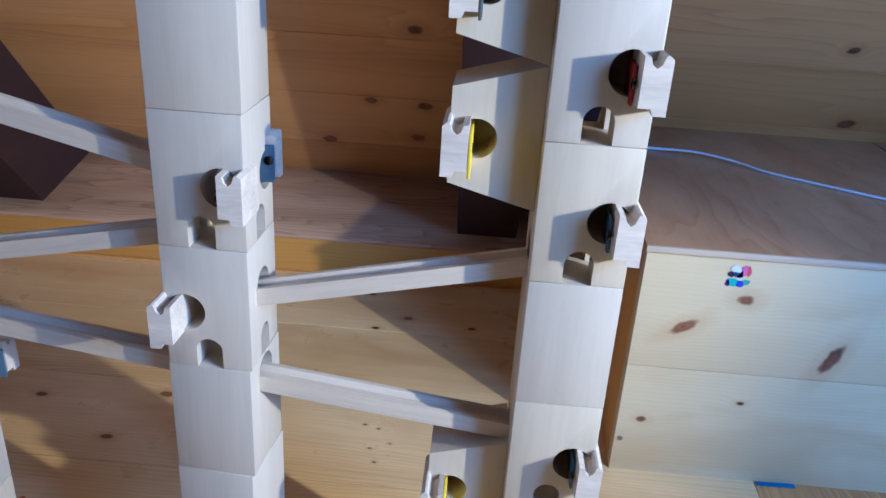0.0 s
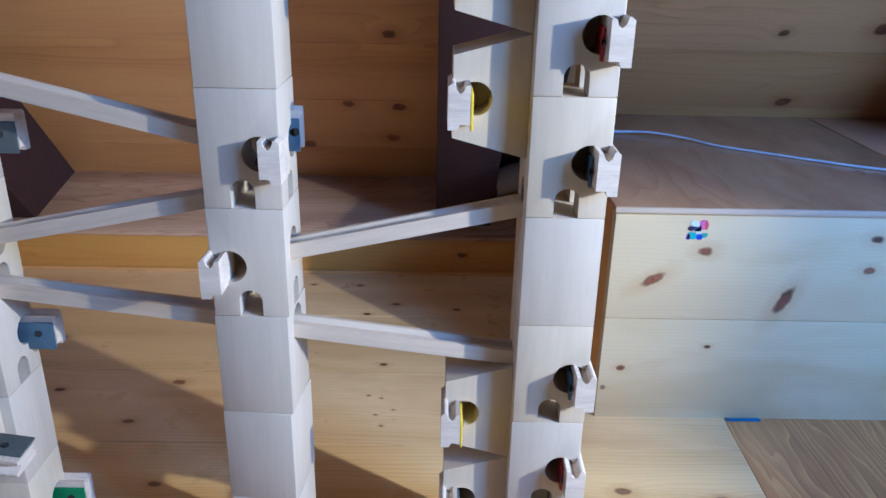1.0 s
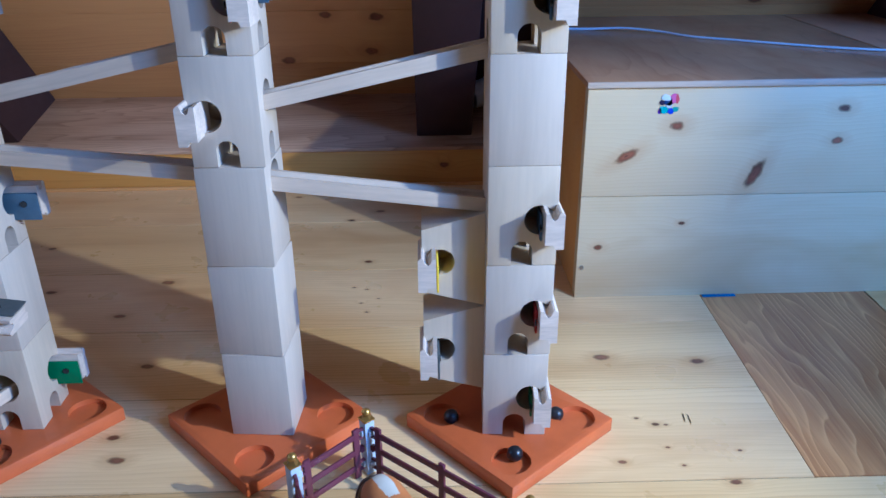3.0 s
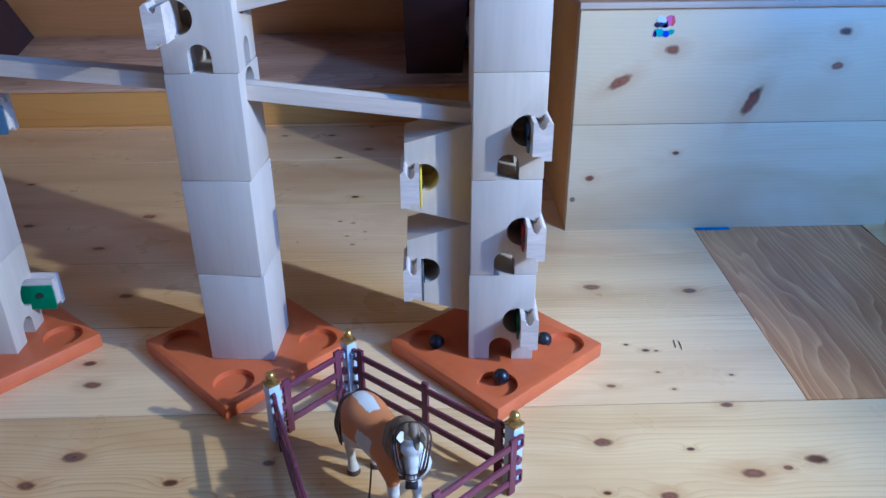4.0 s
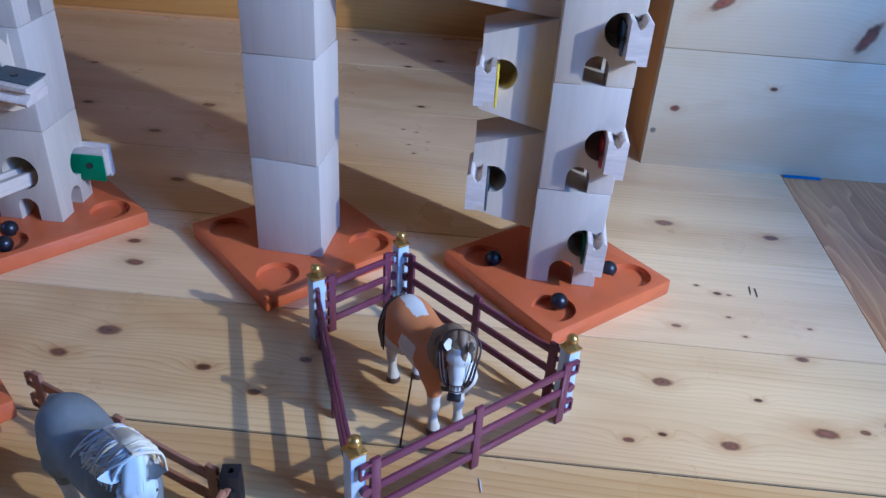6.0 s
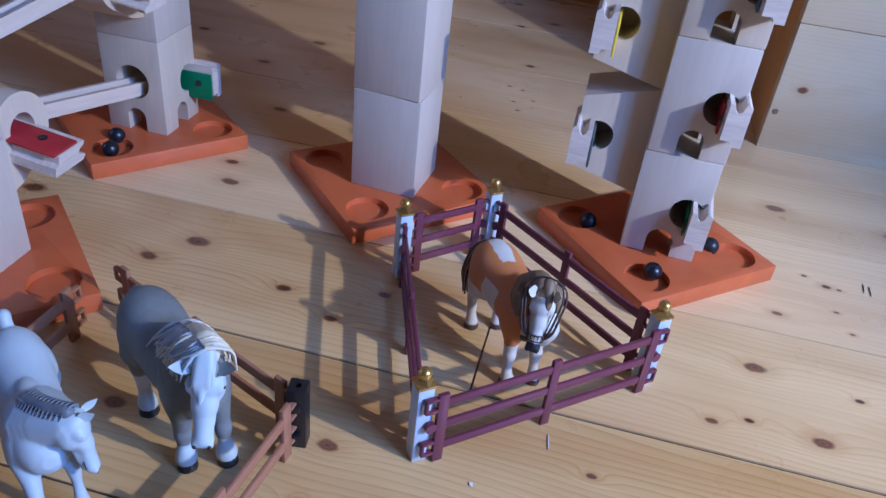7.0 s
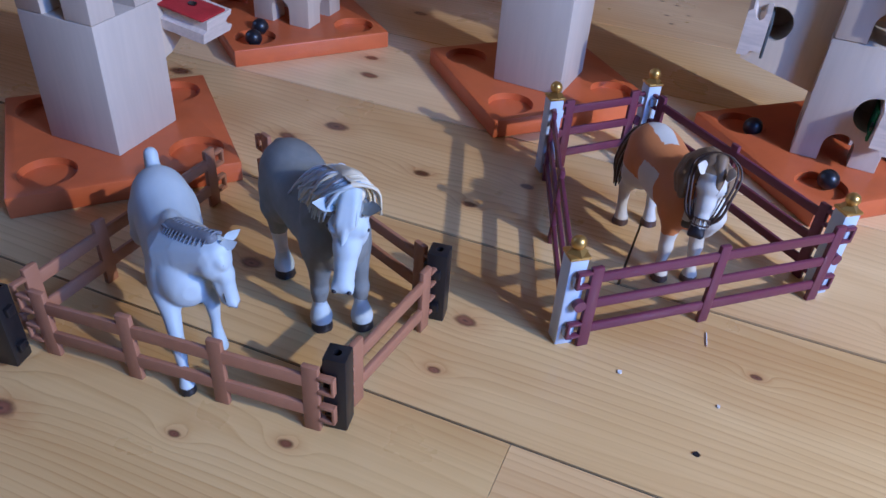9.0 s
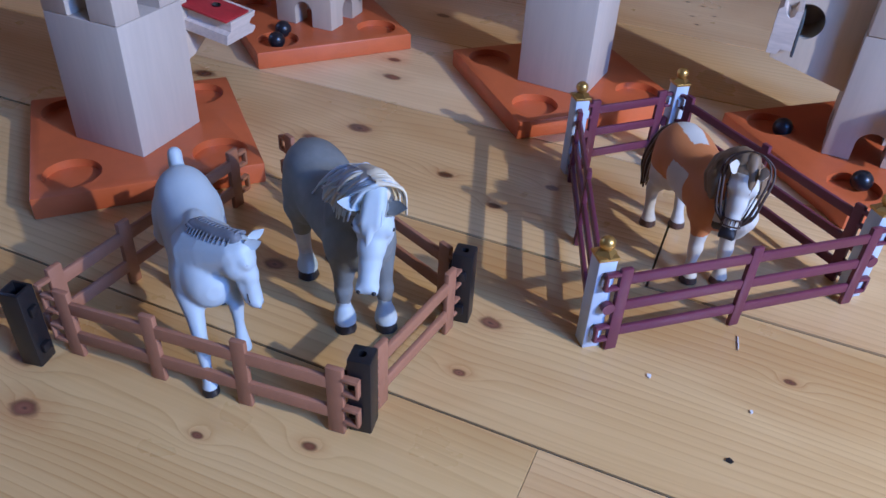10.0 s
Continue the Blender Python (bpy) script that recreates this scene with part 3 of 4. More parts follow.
# ---- toy paddocks ----
def fence_panel(a, b, material, label, heights, top, bars, group, thick=0.0032, bar=0.0062, inset=0.0105, wide=0.0072, aside=0.0):
    """A moulded fence panel from post a to post b: rails, uprights and open clips that hook over the posts' pegs."""
    a, b = Vector((*a, 0)), Vector((*b, 0))
    way = b - a
    ob = thing("toy_fence", Matrix.Translation(a) @ Matrix.Rotation(math.atan2(way.y, way.x), 4, "Z") @ Matrix.Translation((0, aside, 0)), label, "toy fence", group)
    n = way.length
    for z in heights:
        part("rail", box(B(), n - 2 * inset, thick * 0.8, bar, (n / 2, 0, z - bar / 2), 0.0007), material, ob)
    for i in range(bars):
        x = inset + wide / 2 + (n - 2 * inset - wide) * i / (bars - 1)
        end = i in (0, bars - 1)
        part("upright", box(B(), wide if end else wide * 0.92, thick, top, (x, 0.0002, 0), 0.0008), material, ob)
    tall = min(0.0115, heights[0] * 2 - 0.002)
    for x, s in ((inset, -1), (n - inset, 1)):
        for z in (heights[0], heights[-1]):
            bm = box(B(), 0.0085, thick * 1.15, 0.0024, (x + s * 0.0036, 0, z - tall / 2), 0.0008)
            box(bm, 0.0085, thick * 1.15, 0.0024, (x + s * 0.0036, 0, z + tall / 2 - 0.0024), 0.0008)
            box(bm, 0.0020, thick * 1.15, tall, (x + s * 0.0070, 0, z - tall / 2), 0.0008)
            part("clip", bm, material, ob)
        if len(heights) == 3:
            stub = tube(B(), 0.0036, thick * 1.1, pose(x + s * 0.0030, thick * 0.55, heights[1], 90), 16)
            part("stub", stub, material, ob)
    return ob


def white_post(x, y, high, pegs=()):
    ob = thing("fence_post", pose(x, y, 0, 0, 0, 38), "white toy fence post with a gold ball on top", "toy fence post", "white and gold fence posts")
    shaft = box(B(), 0.0105, 0.0105, high, (0, 0, 0), 0.0008)
    part("shaft", shaft, WHITE_PLASTIC, ob)
    for z in (0.0115, high - 0.0125):
        for turn in pegs:
            part("peg", box(B(), 0.0028, 0.0052, 0.0060, (0.0062, 0, z - 0.003), 0.0006), WHITE_PLASTIC, ob, m=pose(0, 0, 0, 0, 0, turn))
    cap = box(B(), 0.0120, 0.0120, 0.0022, (0, 0, high), 0.0008)
    tube(cap, 0.0066, 0.0030, Matrix.Translation((0, 0, high + 0.0020)), 4, 0.0026)
    part("cap", cap, GOLD, ob, "gold cap")
    part("knob", ball(B(), 0.0043, (0, 0, high + 0.0082)), GOLD, ob, "gold ball")
    return ob


P1, P2, P3, P4 = (-0.0957, 0.3845), (-0.0362, 0.4455), (-0.0331, 0.2090), (0.1018, 0.3260)
for p, pegs in ((P1, (0, -90)), (P2, (180, -90)), (P3, (-90, 90)), (P4, (90, -90))):
    white_post(*p, 0.0600, pegs)
for a, b, bars, aside in ((P1, P2, 2, 0.0), (P2, P4, 3, 0.0), (P4, P3, 3, 0.0078), (P3, P1, 3, 0.0)):
    fence_panel(a, b, PURPLE, "plum purple plastic toy fence panel with three rails", (0.0125, 0.0305, 0.0485), 0.0562, bars, "purple paddock fence", inset=0.0060 if aside else 0.0105, aside=aside)


def black_post(x, y, yaw=30, pegs=(), hollow=False):
    ob = thing("fence_post", pose(x, y, 0, 0, 0, yaw), "square black plastic toy fence post", "toy fence post", "black fence posts")
    bore = box(B(), 0.0080, 0.0080, 0.02, (0, 0, 0.040)) if hollow else tube(B(), 0.0021, 0.02, Matrix.Translation((0, 0, 0.042)), 20)
    me = carved(box(B(), 0.0116, 0.0116, 0.0475, (0, 0, 0), 0.0009), [bore], "shaft")
    part("shaft", me, BLACK_PLASTIC, ob)
    for z in (0.0105, 0.0345):
        for turn in pegs:
            part("peg", box(B(), 0.0030, 0.0052, 0.0056, (0.0068, 0, z - 0.0028), 0.0006), BLACK_PLASTIC, ob, m=pose(0, 0, 0, 0, 0, turn))
    return ob


Q1, Q2, Q3, Q5 = (-0.1050, 0.1960), (-0.1165, 0.1015), (-0.2890, 0.0655), (-0.2760, 0.2720)
for p, yaw, pegs in ((Q1, 8, (-90, 180)), (Q2, 10, (90, 180)), (Q3, 10, (0, 90))):
    black_post(*p, yaw, pegs, p == Q3)
for a, b, bars in (((-0.2880, 0.0755), (-0.1110, 0.0935), 4), (Q2, Q1, 2), (Q1, Q5, 3), ((-0.2925, 0.0755), (-0.2830, 0.2460), 4)):
    fence_panel(a, b, BROWN, "tan brown plastic toy fence panel with two rails", (0.0135, 0.0330), 0.0430, bars, "brown paddock fence", 0.0034, 0.0078, 0.0105, 0.0088)

# ---- toy horses ----
def limb(bm, points):
    """A chain of balls from place to place, as thick as each says."""
    for (a, ra), (b, rb) in zip(points, points[1:]):
        a, b = Vector(a), Vector(b)
        steps = max(2, int((b - a).length / (0.35 * min(ra, rb))) + 1)
        for i in range(steps + 1):
            k = i / steps
            ball(bm, ra + (rb - ra) * k, a.lerp(b, k), fine=2)


def fused(bm, voxel, rounds, name):
    """One smooth skin round overlapping shapes."""
    ob = new("carving", mesh_of(bm, name, 0))
    mod = ob.modifiers.new("skin", "REMESH")
    mod.mode, mod.voxel_size = "VOXEL", voxel
    mod = ob.modifiers.new("smooth", "SMOOTH")
    mod.factor, mod.iterations = 0.5, rounds
    me = bpy.data.meshes.new_from_object(ob.evaluated_get(bpy.context.evaluated_depsgraph_get()))
    me.name = name
    bpy.data.objects.remove(ob, do_unlink=True)
    return me


def curl(points, count=10):
    """A smooth line through a few places."""
    out = []
    pts = [Vector(p) for p in points]
    pts = [pts[0] * 2 - pts[1]] + pts + [pts[-1] * 2 - pts[-2]]
    for a, b, c, d in zip(pts, pts[1:], pts[2:], pts[3:]):
        for i in range(count):
            t = i / count
            out.append(0.5 * (2 * b + (c - a) * t + (2 * a - 5 * b + 4 * c - d) * t * t + (3 * b - a - 3 * c + d) * t ** 3))
    return out + [pts[-2]]


def strand(bm, points, r, index=0, sides=6, tip=0.35):
    """A lock of moulded hair along a smooth line."""
    line = curl(points, 6)
    rings, u = [], None
    for i, p in enumerate(line):
        way = (line[min(i + 1, len(line) - 1)] - line[max(i - 1, 0)]).normalized()
        u = way.orthogonal().normalized() if u is None else (u - u.dot(way) * way).normalized()
        v = way.cross(u)
        k = i / (len(line) - 1)
        thick = r * (1 - (1 - tip) * k) * (0.75 + 0.25 * math.sin(math.pi * min(1, k * 4 + 0.25)))
        rings.append([bm.verts.new(p + thick * (math.cos(2 * math.pi * j / sides) * u + math.sin(2 * math.pi * j / sides) * v)) for j in range(sides)])
    faces = []
    for a, b in zip(rings, rings[1:]):
        faces += [bm.faces.new((a[j], a[(j + 1) % sides], b[(j + 1) % sides], b[j])) for j in range(sides)]
    faces += [bm.faces.new(rings[0][::-1]), bm.faces.new(rings[-1])]
    for f in faces:
        f.material_index = index


def head_frame(h, poll, nose, brow):
    """Axes of a head: x from poll to nose, z out of the forehead; one unit is the head's length."""
    poll, x = Vector(poll), Vector(nose) - Vector(poll)
    n = x.length
    x.normalize()
    z = Vector(brow)
    z = (z - z.dot(x) * x).normalized()
    y = z.cross(x)
    m = Matrix((x, y, z)).transposed().to_4x4() @ Matrix.Scale(n, 4)
    return Matrix.Translation(poll) @ m


def oval(bm, at, squash, m=None, fine=3):
    some = bmesh.ops.create_icosphere(bm, subdivisions=fine, radius=1.0)["verts"]
    bmesh.ops.scale(bm, vec=squash, verts=some)
    bmesh.ops.translate(bm, vec=at, verts=some)
    if m is not None:
        bmesh.ops.transform(bm, matrix=m, verts=some)
    return some


def ear(bm, base, tip, facing, width, index):
    """A leaf-shaped ear with a hollow front."""
    base, way = Vector(base), Vector(tip) - Vector(base)
    out = Vector(facing)
    out = (out - out.project(way)).normalized()
    side = way.cross(out).normalized()
    rings = []
    for k, w in ((0.0, 0.62), (0.2, 0.92), (0.45, 1.0), (0.7, 0.68), (0.88, 0.32), (1.0, 0.05)):
        ring = []
        for j in range(10):
            t = 2 * math.pi * j / 10
            d = math.sin(t)
            d = d * 0.42 if d < 0 else -0.12 * d
            ring.append(bm.verts.new(base + way * k + width * w * (math.cos(t) * side + d * out)))
        rings.append(ring)
    faces = [bm.faces.new(rings[0][::-1]), bm.faces.new(rings[-1])]
    for a, b in zip(rings, rings[1:]):
        faces += [bm.faces.new((a[j], a[(j + 1) % 10], b[(j + 1) % 10], b[j])) for j in range(10)]
    for f in faces:
        f.material_index = index


def trunk(bm, stout):
    """The barrel of a horse, drawn through rings along x: place, height, half width, half height."""
    rows = ((-0.585, 0.775, 0.040, 0.050), (-0.545, 0.765, 0.125, 0.140), (-0.46, 0.750, 0.178, 0.205), (-0.33, 0.735, 0.197, 0.227), (-0.17, 0.710, 0.194, 0.220), (0.0, 0.697, 0.192, 0.217), (0.16, 0.703, 0.188, 0.220), (0.29, 0.700, 0.184, 0.222), (0.40, 0.690, 0.158, 0.190), (0.475, 0.680, 0.105, 0.125), (0.510, 0.675, 0.040, 0.050))
    places, sizes = curl([(x, 0, z) for x, z, w, t in rows], 6), curl([(w, t, 0) for x, z, w, t in rows], 6)
    rings = []
    for p, s in zip(places, sizes):
        rings.append([bm.verts.new(p + Vector((0, s.x * stout * math.cos(2 * math.pi * k / 36), s.y * math.sin(2 * math.pi * k / 36)))) for k in range(36)])
    for a, b in zip(rings, rings[1:]):
        for k in range(36):
            bm.faces.new((a[k], a[(k + 1) % 36], b[(k + 1) % 36], b[k]))
    bm.faces.new(rings[0][::-1]), bm.faces.new(rings[-1])


def horse(m, h, neck, head, ears, tail, paint, materials, hair, dots, label, stout=1.0, step=(0, 0, 0, 0), broad=1.0, lift=0.0, slim=1.0, masses=(), feather=False):
    """A toy horse that looks along +x, h high at the withers: one plain mesh. Places are in shares of h."""
    bm = B()
    trunk(bm, stout)
    oval(bm, (0.15, 0, 0.85), (0.22, 0.09 * stout, 0.10))
    for n, (s, dx) in enumerate(((1, step[0]), (-1, step[1]))):
        y = 0.115 * s
        up = lift if n == 0 else 0.0
        oval(bm, (0.27, y * 0.95, 0.66), (0.15 * stout, 0.10 * stout, 0.20))
        g = stout * slim
        limb(bm, [((0.30, y, 0.62), 0.100 * stout), ((0.32 + dx * 0.4, y, 0.48 + up * 0.4), 0.070 * g), ((0.325 + dx * 0.75, y, 0.36 + up), 0.054 * g), ((0.335 + dx * 0.85, y, 0.31 + up), 0.058 * g), ((0.335 + dx * 0.95, y, 0.20 + up), 0.040 * g), ((0.335 + dx, y, 0.14 + up), 0.041 * g), ((0.35 + dx, y, 0.085 + up), 0.052 * g)])
        tube(bm, 0.068 * g, 0.075, Matrix.Translation((0.36 + dx, y, up)), 20, 0.054 * g)
        if feather:
            limb(bm, [((0.335 + dx, y, 0.19), 0.044), ((0.345 + dx, y, 0.12), 0.066), ((0.35 + dx, y, 0.085), 0.076)])
    for s, dx in ((1, step[2]), (-1, step[3])):
        y = 0.120 * s
        oval(bm, (-0.33, y * 0.9, 0.66), (0.19 * stout, 0.115 * stout, 0.22))
        limb(bm, [((-0.35, y, 0.56), 0.115 * stout), ((-0.39 + dx * 0.4, y, 0.46), 0.078 * g), ((-0.46 + dx * 0.8, y, 0.34), 0.056 * g), ((-0.455 + dx * 0.9, y, 0.29), 0.048 * g), ((-0.435 + dx, y, 0.15), 0.042 * g), ((-0.42 + dx, y, 0.085), 0.052 * g)])
        tube(bm, 0.070 * g, 0.075, Matrix.Translation((-0.41 + dx, y, 0.0)), 20, 0.055 * g)
        if feather:
            limb(bm, [((-0.43 + dx, y, 0.19), 0.044), ((-0.425 + dx, y, 0.12), 0.064), ((-0.42 + dx, y, 0.085), 0.074)])
    limb(bm, neck)
    b = broad
    for at, squash in (((0.08, 0, -0.05), (0.20, 0.19 * b, 0.22)), ((0.28, 0, -0.15), (0.25, 0.19 * b, 0.25)), ((0.22, 0, 0.0), (0.20, 0.20 * b, 0.15)), ((0.45, 0, -0.03), (0.24, 0.145 * b, 0.15)), ((0.64, 0, -0.045), (0.24, 0.118 * b, 0.125)), ((0.80, 0, -0.05), (0.18, 0.108 * b, 0.120)), ((0.905, 0, -0.055), (0.105, 0.118 * b, 0.120)), ((0.60, 0, -0.16), (0.30, 0.095 * b, 0.095)), ((0.84, 0, -0.15), (0.11, 0.085 * b, 0.075))):
        oval(bm, at, squash, head)
    for s in (1, -1):
        oval(bm, (0.24, 0.155 * b * s, 0.045), (0.10, 0.055, 0.055), head)
        oval(bm, (0.955, 0.075 * b * s, -0.01), (0.055, 0.05, 0.05), head)
    if tail:
        limb(bm, tail)
    bmesh.ops.scale(bm, vec=(h, h, h), verts=bm.verts)
    me = fused(bm, 0.0009, 9, "toy_horse")
    bm = B()
    bm.from_mesh(me)
    for f in bm.faces:
        f.material_index = paint(f.calc_center_median() / h)
    grow = Matrix.Scale(h, 4)
    for at, r, index in dots:
        some = oval(bm, (0, 0, 0), (r, r, r), grow @ Matrix.Translation(head @ Vector(at)), 2)
        for f in {f for v in some for f in v.link_faces}:
            f.material_index = index
    for base, tip, facing, width, index in ears:
        ear(bm, Vector(base) * h, Vector(tip) * h, facing, width * h, index)
    for chains, index in masses:
        lump = B()
        for chain in chains:
            limb(lump, chain)
        bmesh.ops.scale(lump, vec=(h, h, h), verts=lump.verts)
        skin, first = fused(lump, 0.0009, 5, "hair"), len(bm.faces)
        bm.from_mesh(skin)
        bm.faces.ensure_lookup_table()
        for f in bm.faces[first:]:
            f.material_index = index
        bpy.data.meshes.remove(skin)
    for points, r, index in hair:
        strand(bm, [Vector(p) * h for p in points], r * h, index)
    me = mesh_of(bm, "toy_horse", 70)
    for one in materials:
        me.materials.append(one)
    return tagged(part("toy_horse", me, [], m=m), label, "toy horse", "toy horses")


def coat(name, colour, second, rough=0.55, scale=35.0):
    return plain(name, colour, rough, vary=0.08, scale=scale, bump=0.15, second=second)


CREAM = coat("cream_paint", (0.74, 0.66, 0.47), (0.58, 0.49, 0.31), 0.55, 120.0)
CHALK = coat("white_paint", (0.545, 0.600, 0.605), (0.44, 0.49, 0.495))
ASH = coat("ash_paint", (0.66, 0.65, 0.63), (0.42, 0.41, 0.40), 0.6, 90.0)
SLATE = coat("slate_grey_paint", (0.245, 0.248, 0.225), (0.115, 0.118, 0.108), 0.65, 45.0)
CHESTNUT = coat("chestnut_paint", (0.55, 0.205, 0.055), (0.42, 0.145, 0.038))
UMBER = coat("dark_brown_hair", (0.060, 0.034, 0.022), (0.035, 0.020, 0.013))
HOOF = coat("black_hoof", (0.020, 0.018, 0.020), (0.012, 0.011, 0.012), 0.4)
BROWN_HOOF = coat("brown_hoof", (0.095, 0.050, 0.036), (0.05, 0.028, 0.02), 0.4)
GREY_HAIR = coat("grey_hair", (0.24, 0.25, 0.27), (0.11, 0.115, 0.125), 0.6, 120.0)
HIDE = coat("warm_white_paint", (0.62, 0.58, 0.49), (0.48, 0.43, 0.34))

rng = random.Random(4)


def patchy(p, seed, scale):
    return noise.noise(Vector(p) * scale + Vector((seed, 0, 0)))


OLIVE = coat("olive_brown_hair", (0.22, 0.145, 0.075), (0.085, 0.055, 0.028))


def on_head(head, *points):
    return [head @ Vector(p) for p in points]


# grey draught horse with a cream mane
HEAD = head_frame(1, (0.560, -0.030, 1.075), (0.760, -0.190, 0.660), (0.5, -0.35, 0.5))
GREY_BACK = HEAD.inverted()


def paint_grey(p):
    if p.z < 0.062:
        return 3
    q = GREY_BACK @ p
    if q.x > 0.12 and q.z > -0.32 and abs(q.y) < 0.32 and p.x > 0.55:
        return 2
    if p.z < 0.215 + 0.05 * patchy(p, 1.0, 9.0) and (p.x > 0 or p.z < 0.20):
        return 2
    if p.z < 0.34 and p.x < 0:
        return 5
    return 0


def crest(k):
    return Vector((0.16 + 0.42 * k, 0.030 - 0.035 * k, 1.010 + 0.190 * k - 0.055 * k * k))


# a soft grey-white sheet on its right, a thick cream roll over the crest to its left
sheet = [[(crest(k) + Vector((0, -0.02, 0.0)), 0.070), (crest(k) + Vector((-0.02, -0.095, -0.025)), 0.055), (crest(k) + Vector((-0.05, -0.140 + 0.02 * k, -0.11)), 0.042)] for k in (0.12, 0.27, 0.42, 0.57, 0.72, 0.87)]
roll = [[(crest(0.05) + Vector((0, 0.0, 0.0)), 0.055), (crest(0.35) + Vector((0.0, 0.01, 0.010)), 0.085), (crest(0.7) + Vector((0.0, 0.012, 0.010)), 0.095), (crest(1.0) + Vector((-0.03, 0.0, -0.015)), 0.062)]]
roll += [[(crest(k) + Vector((0.0, 0.03, 0.0)), 0.070), (crest(k) + Vector((0.01, 0.095, -0.06)), 0.055), (crest(k) + Vector((0.01, 0.115, -0.15)), 0.030)] for k in (0.35, 0.55, 0.75)]
tuft = [[(p, r) for p, r in zip(on_head(HEAD, (-0.16, y * 0.4, 0.06), (0.02, y * 0.8, 0.120), (0.20, y - 0.01, 0.120), (end, y * 0.8 - 0.03, 0.075)), (0.050, 0.042, 0.034, 0.012))] for y, end in ((-0.075, 0.36), (-0.01, 0.54), (0.06, 0.34))]
hair = []
for i in range(64):
    k = (i // 2) / 31
    a = crest(k) + Vector((0.006 * (i % 2), 0, 0))
    w, d, u = (rng.uniform(-1, 1) for n in range(3))
    if i % 2:
        hair.append(([a + Vector((0.0, 0.02, 0.066)), a + Vector((-0.03 + 0.03 * d, -0.070, 0.052 + 0.014 * u)), a + Vector((-0.07 + 0.06 * w, -0.145, -0.030 + 0.03 * u)), a + Vector((-0.13 + 0.09 * w, -0.175 + 0.02 * d, -0.125 + 0.05 * d))], 0.019, (2, 5, 1)[i % 3]))
    else:
        hair.append(([a + Vector((0.0, -0.035, 0.072)), a + Vector((0.012 + 0.04 * w, 0.045, 0.068 + 0.012 * d)), a + Vector((0.02 + 0.05 * w, 0.105, 0.000 + 0.02 * u)), a + Vector((0.01 + 0.06 * w, 0.120, -0.11 + 0.04 * d))], 0.018, 1 if i % 8 else 5))
        hair.append(([a + Vector((0.0, -0.02, 0.060)), a + Vector((-0.02, -0.100, 0.030 + 0.010 * d)), a + Vector((-0.05 + 0.04 * u, -0.160, -0.07)), a + Vector((-0.09 + 0.05 * u, -0.170, -0.19 + 0.03 * w))], 0.017, 2))
for i in range(9):
    y = -0.105 + 0.026 * i
    end = 0.50 - 2.4 * abs(y + 0.01)
    hair.append((on_head(HEAD, (-0.14, y * 0.5, 0.115), (0.02, y * 0.9, 0.168), (0.20, y * 1.05 - 0.01, 0.158), (0.5 * (end + 0.22), y * 1.1 - 0.03, 0.118), (end, y * 0.6 - 0.04, 0.085)), 0.0105, 2 if i % 3 else 1))
horse(
    pose(-0.1730, 0.1805, 0, 0, 0, -36), 0.0890,
    [((0.23, 0, 0.80), 0.20), ((0.36, 0.015, 0.94), 0.140), ((0.50, 0.0, 1.02), 0.105)],
    HEAD,
    [(HEAD @ Vector((0.02, 0.14, 0.09)), HEAD @ Vector((0.00, 0.36, 0.20)), (0.5, 0.1, 0.4), 0.044, 0), (HEAD @ Vector((0.02, -0.14, 0.09)), HEAD @ Vector((0.02, -0.40, 0.15)), (0.4, -0.2, 0.5), 0.042, 2)],
    [((-0.56, 0, 0.86), 0.05), ((-0.64, 0, 0.70), 0.07), ((-0.65, 0, 0.45), 0.065), ((-0.63, 0, 0.26), 0.035)],
    paint_grey, [SLATE, CREAM, CHALK, HOOF, GREY_HAIR, ASH], hair,
    [((0.972, 0.085, 0.018), 0.014, 3), ((0.972, -0.085, 0.018), 0.014, 3), ((0.25, 0.218, 0.05), 0.012, 3), ((0.25, -0.218, 0.05), 0.012, 3)],
    "slate grey toy horse with a cream mane and white face", 1.08, (0.04, -0.07, 0.0, 0.10), 1.15, 0.0, 1.0,
    [(sheet, 2), (roll, 1), (tuft, 2)], True,
)


# white horse with a braided grey mane, its head turned aside
HEAD_W = head_frame(1, (0.515, 0.180, 0.975), (0.630, 0.230, 0.620), (0.35, 1.0, 0.25))


def paint_white(p):
    if p.z < 0.058:
        return 2
    return 0


hair = []
for i in range(12):
    k = 0.34 + 0.66 * i / 11
    a = Vector((0.12 + 0.39 * k, -0.010 + 0.190 * k * k, 0.975 + 0.065 * k - 0.005 * k * k))
    hair.append(([a + Vector((-0.030, 0.030, -0.012)), a + Vector((-0.006, 0.0, 0.018)), a + Vector((0.016, -0.050, 0.0)), a + Vector((0.030, -0.085, -0.035))], 0.0145, 1))
for side in (0.012, -0.062):
    hair.append(([(0.12 + 0.39 * k, -0.010 + side + 0.190 * k * k, 0.975 + 0.065 * k - 0.005 * k * k + (0.004 if side > 0 else -0.012)) for k in (0.3, 0.45, 0.6, 0.8, 1)], 0.016, 1))
plait = [[((0.12 + 0.39 * k, -0.035 + 0.190 * k * k, 0.948 + 0.065 * k), 0.048) for k in (0.32, 0.5, 0.75, 0.98)]]
hair.append((on_head(HEAD_W, (0.98, -0.06, -0.10), (0.86, -0.115, -0.115), (0.72, -0.125, -0.105)), 0.006, 2))
